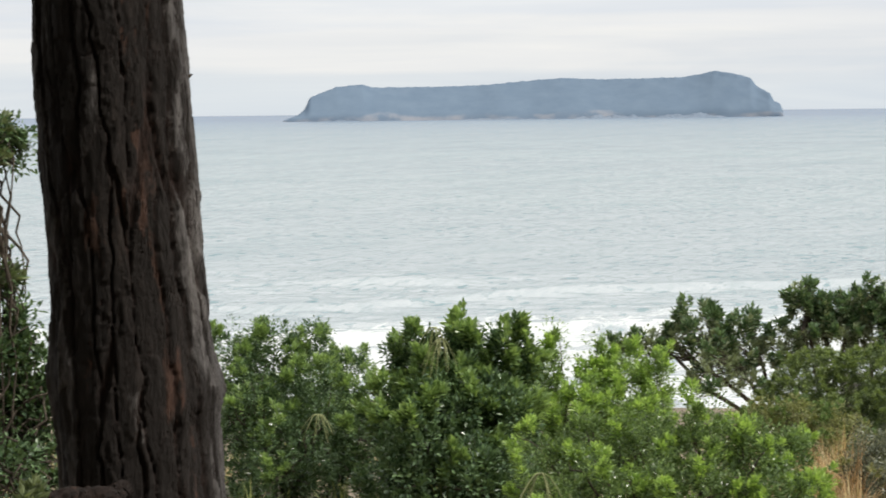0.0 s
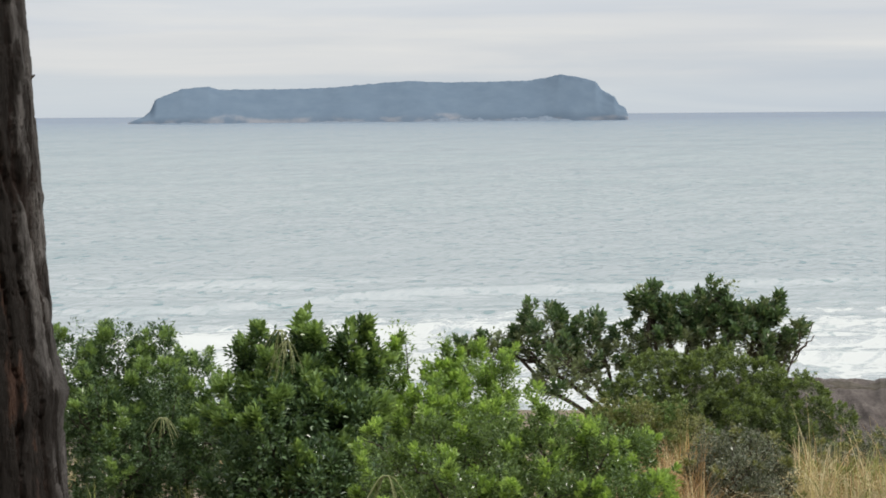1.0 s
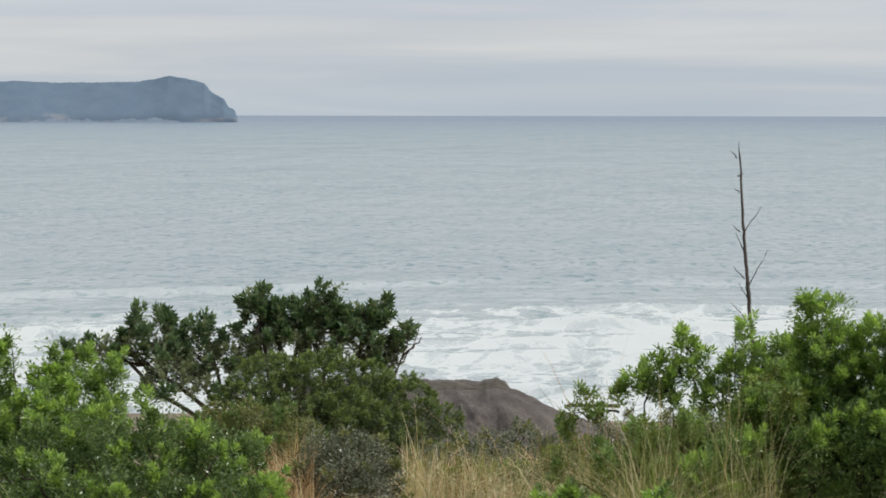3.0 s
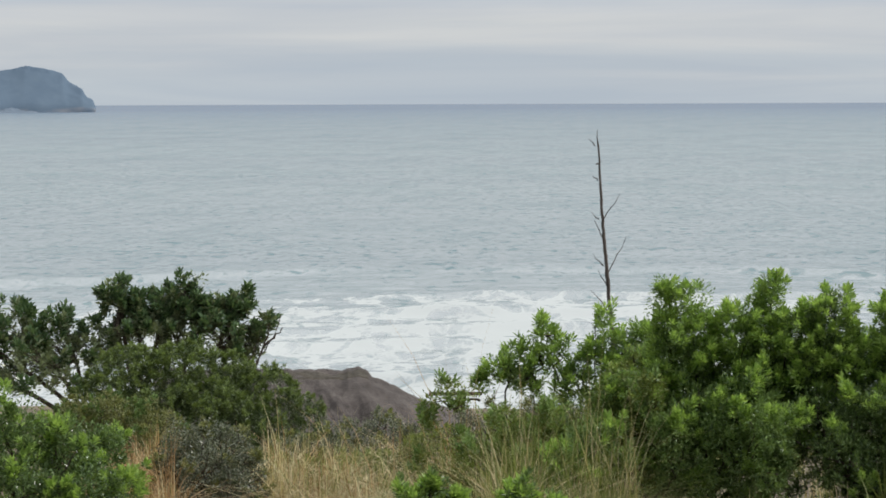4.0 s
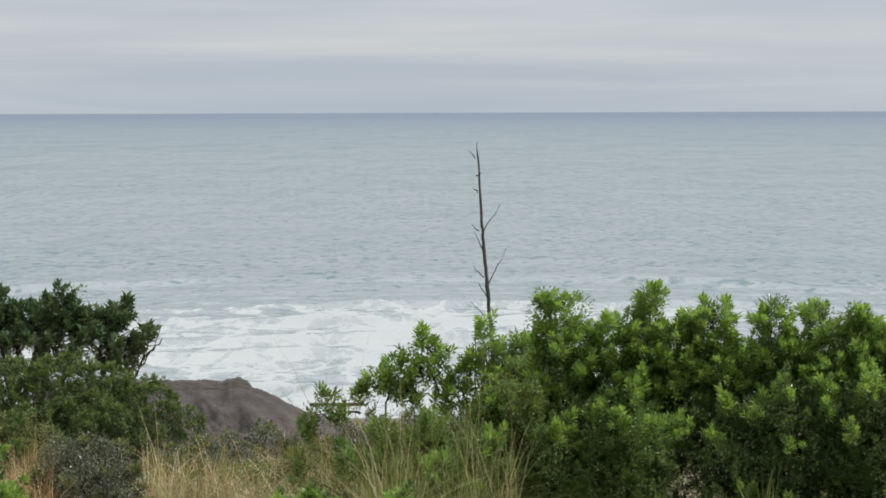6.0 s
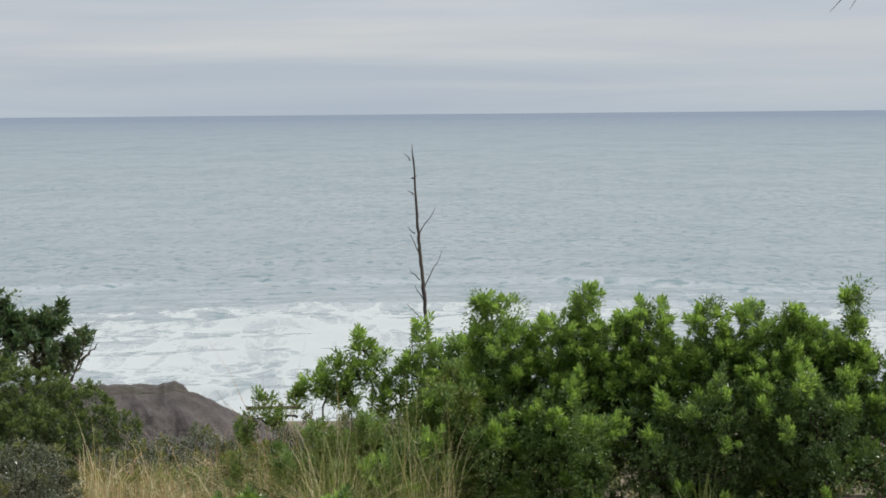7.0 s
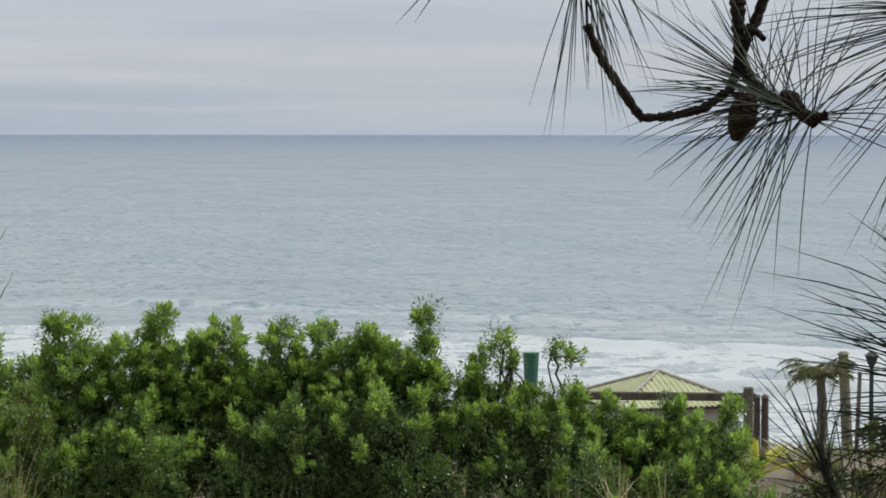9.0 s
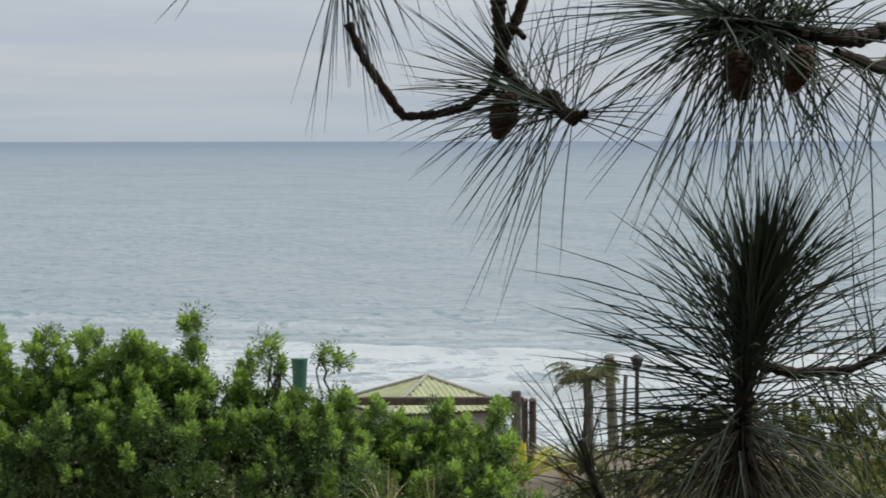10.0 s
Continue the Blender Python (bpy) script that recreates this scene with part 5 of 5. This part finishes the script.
def strap_plant(az, d, count, length, width, seed, label, mat):
    r = np.random.default_rng(seed)
    foot = at(az, d)
    thing = tagged(new("agave"), label, "plant", "agaves by the path")
    thing.location = (foot.x, foot.y, gz(foot))
    for k in range(count):
        a = k * 2.4 + r.uniform(-0.2, 0.2)
        V, F = strap(np.array([0, 0, 0.05]), np.array([math.cos(a), math.sin(a), 0]), r.uniform(0.5, 1.0), length * r.uniform(0.75, 1.15), width, r.uniform(0.2, 0.6))
        child(new("leaf", mesh_of("leaf", V, F, [mat], None, True)), thing)
    return thing


strap_plant(36.6, 29, 24, 0.80, 0.05, 1, "yellow-green strap-leaved plant at the hedge's end", M_AGAVE)
strap_plant(37.62, 30, 20, 0.75, 0.04, 2, "dull green strap-leaved plant in dry grass", M_PALM)
strap_plant(37.95, 31, 18, 0.70, 0.04, 3, "dull green strap-leaved plant below the palm", M_PALM)


def build_palm(az, d, height, seed, label):
    r = np.random.default_rng(seed)
    foot = at(az, d)
    thing = tagged(new("palm"), label, "palm")
    thing.location = (foot.x, foot.y, gz(foot))
    V, F = tubes([(wander((0, 0, -0.1), (0.05, 0.1, height), 12, 0.012, r), np.linspace(0.13, 0.09, 12) * r.uniform(0.92, 1.08, 12))], 10)
    child(new("trunk", mesh_of("trunk", V, F, [M_GREYPOST], None, True)), thing)
    for k in range(17):
        a = k * 2.4
        out = np.array([math.cos(a), math.sin(a), 0])
        side = np.cross(out, [0, 0, 1.0])
        up, L = r.uniform(0.6, 1.5), 0.85 * r.uniform(0.75, 1.15)
        t = np.linspace(0, 1, 22)
        rib = np.array([0.05, 0.1, height]) + out * (L * t * 0.95)[:, None] + np.array([0, 0, 1.0]) * (L * (up * t - 1.1 * t * t))[:, None]
        o = np.repeat(rib[3:], 2, 0)
        sgn = np.tile([1.0, -1.0], 19)[:, None]
        dirs = side * sgn + out * 0.5 + np.array([0, 0, -0.35])
        n = len(o)
        V, F = leaves(o, dirs, np.repeat(0.34 * np.sin(np.pi * np.clip(t[3:] * 0.9 + 0.1, 0, 1)) + 0.05, 2), np.full(n, 0.022), r)
        tagged(child(new("frond", mesh_of("frond", V, F, [M_PALM])), thing), kind="stuff")
    return thing


build_palm(38.12, 50, 1.9, 4, "small wind-worn palm beside the posts")


# ---- pine boughs close to the standing place ----
M_NEEDLE = leaf_material("pine_needle", (0.072, 0.106, 0.080), (0.170, 0.212, 0.152), 0.42, 0.25)
M_NEEDLE_DRY = leaf_material("drying_pine_needle", (0.092, 0.078, 0.060), (0.180, 0.150, 0.110), 0.6, 0.2)
M_SHOOT = rough_material("scaly_pine_twig", (0.045, 0.034, 0.030), (0.135, 0.100, 0.086), 60.0, 0.9, (1, 1, 1), 0.004)
M_CONE = rough_material("pine_cone_scale", (0.070, 0.045, 0.034), (0.195, 0.120, 0.085), 70.0, 0.8, (1, 1, 1), 0.003)
PINE_AZ, PINE_D = 38.0, 3.0
PR = np.array((math.cos(radians(PINE_AZ)), -math.sin(radians(PINE_AZ)), 0))
PF = np.array((math.sin(radians(PINE_AZ)), math.cos(radians(PINE_AZ)), 0))


def pine_at(u, h, w=0.0):
    """u to the right, h over the eye's level, w further off than the boughs' plane."""
    return PR * (u + 0.011) + PF * (PINE_D + w) + np.array([0, 0, EYE_Z + 0.015 + h])


def needles(points, axes, r, length, count, spread=(0.5, 1.1), droop=0.25, thick=0.0011):
    """Long curved needles in sheaves round the shoot, three-sided."""
    P, F, n = [], [], 0
    k = len(points) * count
    o, ax = np.repeat(points, count, 0), np.repeat(axes, count, 0)
    ax = ax / np.linalg.norm(ax, axis=1)[:, None]
    e1 = np.cross(ax, r.normal(0, 1, (k, 3)))
    e1 /= np.linalg.norm(e1, axis=1)[:, None]
    tilt = r.uniform(*spread, k)[:, None]
    d = ax * np.cos(tilt) + e1 * np.sin(tilt)
    L = (length * r.uniform(0.6, 1.12, k))[:, None]
    b = np.cross(d, [0.2, 0.3, 0.93])
    b /= np.linalg.norm(b, axis=1)[:, None]
    c = np.cross(d, b)
    bow = r.normal(0, 0.085, (k, 1))
    rings = []
    for t, w in ((0.0, 0.9), (0.35, 1.0), (0.7, 0.85), (1.0, 0.15)):
        mid = o + d * L * t + np.array([0, 0, -1.0]) * L * droop * t * t + b * L * bow * t * t
        rings += [mid + (b * math.cos(q) + c * math.sin(q)) * thick * w for q in (0.0, 2.094, 4.189)]
    V = np.stack(rings, 1).reshape(-1, 3)
    base = (np.arange(k) * 12)[:, None]
    F = np.concatenate([base + [3 * j + i, 3 * j + (i + 1) % 3, 3 * j + 3 + (i + 1) % 3, 3 * j + 3 + i] for j in range(3) for i in range(3)])
    return V, F


def smooth_line(pts, steps):
    pts = np.asarray(pts, float)
    t = np.linspace(0, len(pts) - 1, steps)
    line = np.stack([np.interp(t, range(len(pts)), pts[:, k]) for k in range(3)], -1)
    for _ in range(3):
        line[1:-1] = (line[:-2] + 2 * line[1:-1] + line[2:]) / 4
    return line


def build_pine():
    r = np.random.default_rng(11)
    tree = tagged(new("pine_tree"), "pine with long dark needles and small brown cones", "tree")
    stand = pine_at(0.56, 0, 0.25)
    base = gz(stand)

    holder = [tree]

    def bough(pts, r0, r1, name="bough", steps=46, scaly=True):
        line = smooth_line([pine_at(*p) for p in pts], steps)
        rad = np.linspace(r0, r1, steps) * (1 + (0.22 * r.uniform(-1, 1, steps) if scaly else 0))
        V, F = tubes([(line, rad)], 9)
        holder[0] = child(new(name, mesh_of(name, V, F, [M_SHOOT], None, False)), tree)
        return line

    def brush(line, length, count, spread, droop=0.25, mat=M_NEEDLE, aim=None, thick=0.00115):
        ax = np.gradient(line, axis=0) if aim is None else np.tile(PR * aim[0] + PF * aim[2] + np.array([0, 0, aim[1]]), (len(line), 1))
        V, F = needles(line, ax, r, length, count, spread, droop, thick)
        child(new("needle_tuft", mesh_of("needle_tuft", V, F, [mat])), holder[0])

    def cone(u, h, w, size, tip):
        """A closed cone of overlapping scales."""
        bm = bmesh.new()
        for k in range(70):
            t = (k + 0.5) / 70
            a = k * 2.399963
            rad = 0.26 * size * math.sin(math.pi * (0.12 + 0.86 * t)) ** 0.8
            m = Matrix.Translation((rad * math.cos(a), rad * math.sin(a), -t * size)) @ Matrix.Rotation(a, 4, "Z") @ Matrix.Rotation(0.5, 4, "Y") @ Matrix.Diagonal((0.10 * size, 0.15 * size, 0.085 * size, 1))
            bmesh.ops.create_icosphere(bm, subdivisions=1, radius=1.0, matrix=m)
        ob = part("cone", bm, M_CONE, holder[0], "small closed brown cone")
        ob.matrix_basis = Matrix.Translation(pine_at(u, h, w)) @ Matrix.Rotation(-radians(PINE_AZ), 4, "Z") @ Matrix.Rotation(tip, 4, "Y")
        return ob

    # the trunk stands just beyond the view
    h = np.linspace(base - 0.2, 17.5, 160)
    line = np.stack([np.full(160, stand[0]), np.full(160, stand[1]), h], -1)
    V, F = tubes([(line + r.normal(0, 0.003, (160, 3)), np.linspace(0.085, 0.035, 160) * r.uniform(0.94, 1.06, 160))], 18)
    child(new("trunk", mesh_of("trunk", V, F, [M_SHOOT], None, True)), tree)
    # upper bough: down from above, forking into a bare hooked twig and a twig with cones
    bough([(0.56, 0.75, 0.25), (0.25, 0.62, 0.1), (0.0, 0.42, 0.0), (-0.095, 0.25, 0), (-0.093, 0.16, 0), (-0.09, 0.10, 0)], 0.016, 0.0075, steps=80)
    bough([(0.0, 0.42, 0), (-0.045, 0.22, 0.01), (-0.07, 0.145, 0.005), (-0.09, 0.10, 0)], 0.009, 0.006, "twig")
    bough([(-0.084, 0.134, 0), (-0.07, 0.128, 0.0), (-0.062, 0.119, -0.01)], 0.005, 0.004, "twig", 10)
    bough([(-0.09, 0.105, 0), (-0.094, 0.08, 0), (-0.103, 0.058, 0), (-0.133, 0.037, 0), (-0.170, 0.028, 0), (-0.205, 0.026, 0)], 0.0066, 0.0050, "hooked_twig", 60)
    bough([(-0.203, 0.024, 0), (-0.212, 0.033, 0), (-0.230, 0.060, 0), (-0.254, 0.096, 0), (-0.272, 0.137, 0)], 0.0056, 0.0052, "hooked_twig", 40)
    bough([(-0.205, 0.024, 0), (-0.207, 0.035, -0.006)], 0.004, 0.002, "twig", 5)
    tip = bough([(-0.09, 0.10, 0), (-0.078, 0.07, 0), (-0.058, 0.052, -0.01), (-0.03, 0.04, -0.02), (-0.008, 0.024, -0.03), (0.012, 0.029, -0.035)], 0.008, 0.006, "twig", 50)
    bough([(-0.045, 0.045, -0.01), (-0.03, 0.055, -0.01), (-0.02, 0.035, -0.02), (0.0, 0.02, -0.03)], 0.008, 0.007, "twig", 16)
    brush(tip[10:38:3], 0.175, 5, (0.05, 0.8), 0.04, aim=(-0.9, 0.50, 0.0), thick=0.0009)
    brush(tip[14:36:4], 0.165, 5, (0.05, 0.55), 0.12, aim=(-0.95, -0.10, 0.0), thick=0.0009)
    brush(tip[20:36:4], 0.16, 4, (0.05, 0.45), 0.15, aim=(-0.75, -0.65, 0.0), thick=0.0009)
    brush(tip[26:46:5], 0.20, 4, (0.05, 0.35), 0.22, aim=(-0.40, -0.90, 0.0), thick=0.0009)
    brush(tip[16:44:5], 0.165, 4, (0.1, 0.7), 0.0, aim=(0.1, 1.0, 0.0), thick=0.0009)
    brush(tip[36:48:4], 0.13, 4, (0.2, 0.9), 0.1, M_NEEDLE_DRY, aim=(0.9, 0.15, 0.0), thick=0.0009)
    cone(-0.080, 0.052, -0.015, 0.052, 0.25)
    # needles hanging from a shoot overhead
    shoot = bough([(0.0, 0.42, 0), (-0.16, 0.36, 0.0), (-0.27, 0.24, 0.0), (-0.285, 0.20, 0)], 0.008, 0.005)
    brush(shoot[30:46:3], 0.165, 4, (0.05, 0.6), 0.35, aim=(0.05, -1.0, 0.0), thick=0.0009)
    brush(shoot[24:44:4], 0.15, 3, (0.05, 0.5), 0.2, M_NEEDLE_DRY, aim=(0.45, -0.9, 0.0), thick=0.0009)
    spur = bough([(-0.16, 0.36, 0), (-0.33, 0.33, 0), (-0.43, 0.22, 0)], 0.006, 0.004, steps=30)
    brush(spur[22:30:2], 0.105, 4, (0.05, 0.7), 0.1, aim=(-0.85, -0.40, 0.0), thick=0.0011)
    # right-hand bough with two cones and a spray of hanging needles
    arm = bough([(0.56, 0.28, 0.2), (0.42, 0.15, 0.05), (0.33, 0.115, 0.0), (0.24, 0.125, -0.03), (0.16, 0.145, -0.04)], 0.012, 0.007, steps=70)
    brush(arm[56:70:2], 0.255, 11, (0.0, 1.5), 0.12, aim=(-0.35, -0.95, -0.05))
    brush(arm[58:70:2], 0.25, 8, (0.05, 0.9), 0.20, aim=(-1.0, 0.12, -0.05))
    brush(arm[44:60:3], 0.22, 6, (0.2, 1.2), 0.2, aim=(0.1, -1.0, -0.05))
    brush(arm[40:66:4], 0.18, 12, (0.5, 1.6), 0.15, aim=(0.3, 0.7, 0.0))
    brush(arm[50:70:2], 0.12, 24, (0.2, 2.6), 0.1, aim=(-0.5, -0.2, 0.0))
    cone(0.184, 0.100, -0.07, 0.054, -0.12)
    cone(0.262, 0.104, -0.08, 0.050, 0.3)
    sub = bough([(0.40, 0.13, 0.05), (0.36, 0.08, 0.0), (0.30, 0.10, -0.05)], 0.009, 0.006, "twig", 24)
    brush(sub[8:24:4], 0.2, 7, (0.4, 1.7), 0.35, aim=(-0.1, -0.8, 0.0))
    # lower tuft: an upright shoot ringed with needles
    low = bough([(0.56, -0.75, 0.2), (0.38, -0.62, 0.05), (0.20, -0.50, 0.0), (0.196, -0.345, 0.0), (0.205, -0.235, 0.0), (0.220, -0.160, 0.0)], 0.014, 0.010, steps=90)
    brush(low[60:86:2], 0.20, 16, (0.08, 0.95), 0.03)
    brush(low[56:84:2], 0.16, 20, (0.03, 0.45), 0.02)
    brush(low[62:86:2], 0.21, 8, (0.5, 1.4), 0.05)
    brush(low[54:74:2], 0.28, 9, (0.95, 1.65), 0.10)
    brush(low[44:66:2], 0.22, 5, (0.1, 0.8), 0.06, aim=(-1.0, 0.15, 0.0))
    brush(low[40:58:2], 0.21, 34, (1.5, 2.7), 0.45, M_NEEDLE_DRY)
    brush(low[46:60:2], 0.26, 10, (1.2, 2.0), 0.40)
    for u, h2 in ((0.203, -0.140), (0.233, -0.125), (0.219, -0.150)):
        bough([(0.216, -0.185, 0), (u, h2, -0.005)], 0.009, 0.005, "bud", 8)
    # side shoots of the lower bough
    side = bough([(0.203, -0.265, 0.0), (0.26, -0.28, 0.01), (0.33, -0.275, 0.02), (0.42, -0.225, 0.03)], 0.007, 0.005, "twig", 40)
    brush(side[12:40:3], 0.19, 8, (0.5, 1.6), 0.15)
    left = bough([(0.18, -0.52, 0), (0.08, -0.49, 0), (0.03, -0.44, 0.0), (0.005, -0.36, 0)], 0.005, 0.0035, "twig", 40)
    brush(left[8:34:5], 0.17, 5, (0.05, 0.5), 0.05, aim=(-0.45, 0.9, 0.0), thick=0.0009)
    brush(left[10:40:4], 0.13, 6, (0.3, 1.2), 0.1, thick=0.0009)
    brush(left[20:34:5], 0.12, 6, (0.8, 1.9), 0.2, M_NEEDLE_DRY, thick=0.0009)
    return tree


build_pine()


# ---- unseen foliage added behind and over the standing place to block skylight ----
def build_shade_foliage():
    r = np.random.default_rng(9)
    V, F, n = [], [], 0
    for _ in range(520):
        az = r.uniform(95, 305)
        d = r.uniform(7, 26)
        p = at(az, d)
        z = gz(p) + r.uniform(0.3, 5.0)
        k = 90
        o = np.array([p.x, p.y, z]) + r.normal(0, 0.75, (k, 3))
        v, f = small_leaves(o, r.normal(0, 1, (k, 3)), r.uniform(0.45, 0.8, k), r.uniform(0.2, 0.35, k), r)
        V.append(v)
        F.append(f + n)
        n += len(v)
    # the nearest row of this added foliage, close behind
    for _ in range(220):
        az, d = r.uniform(98, 305), r.uniform(5.0, 9.5)
        p = at(az, d)
        k = 70
        o = np.array([p.x, p.y, gz(p) + r.uniform(0.2, 4.6)]) + r.normal(0, 0.6, (k, 3))
        v, f = small_leaves(o, r.normal(0, 1, (k, 3)), r.uniform(0.45, 0.8, k), r.uniform(0.2, 0.35, k), r)
        V.append(v)
        F.append(f + n)
        n += len(v)
    # overhead clumps, also unseen, added to shade trunk and boughs
    for _ in range(75):
        p = Vector((r.uniform(-9, 2.3), r.uniform(-8, 6.0), r.uniform(18.5, 22)))
        k = 90
        o = np.array(p) + r.normal(0, 0.8, (k, 3))
        v, f = small_leaves(o, r.normal(0, 1, (k, 3)), r.uniform(0.45, 0.8, k), r.uniform(0.2, 0.35, k), r)
        V.append(v)
        F.append(f + n)
        n += len(v)
    return tagged(new("shade_foliage", mesh_of("shade_foliage", np.concatenate(V), np.concatenate(F), [M_SHADE_LEAF])), "unseen dark foliage added behind the viewpoint to block skylight", "woods", kind="stuff")


build_shade_foliage()
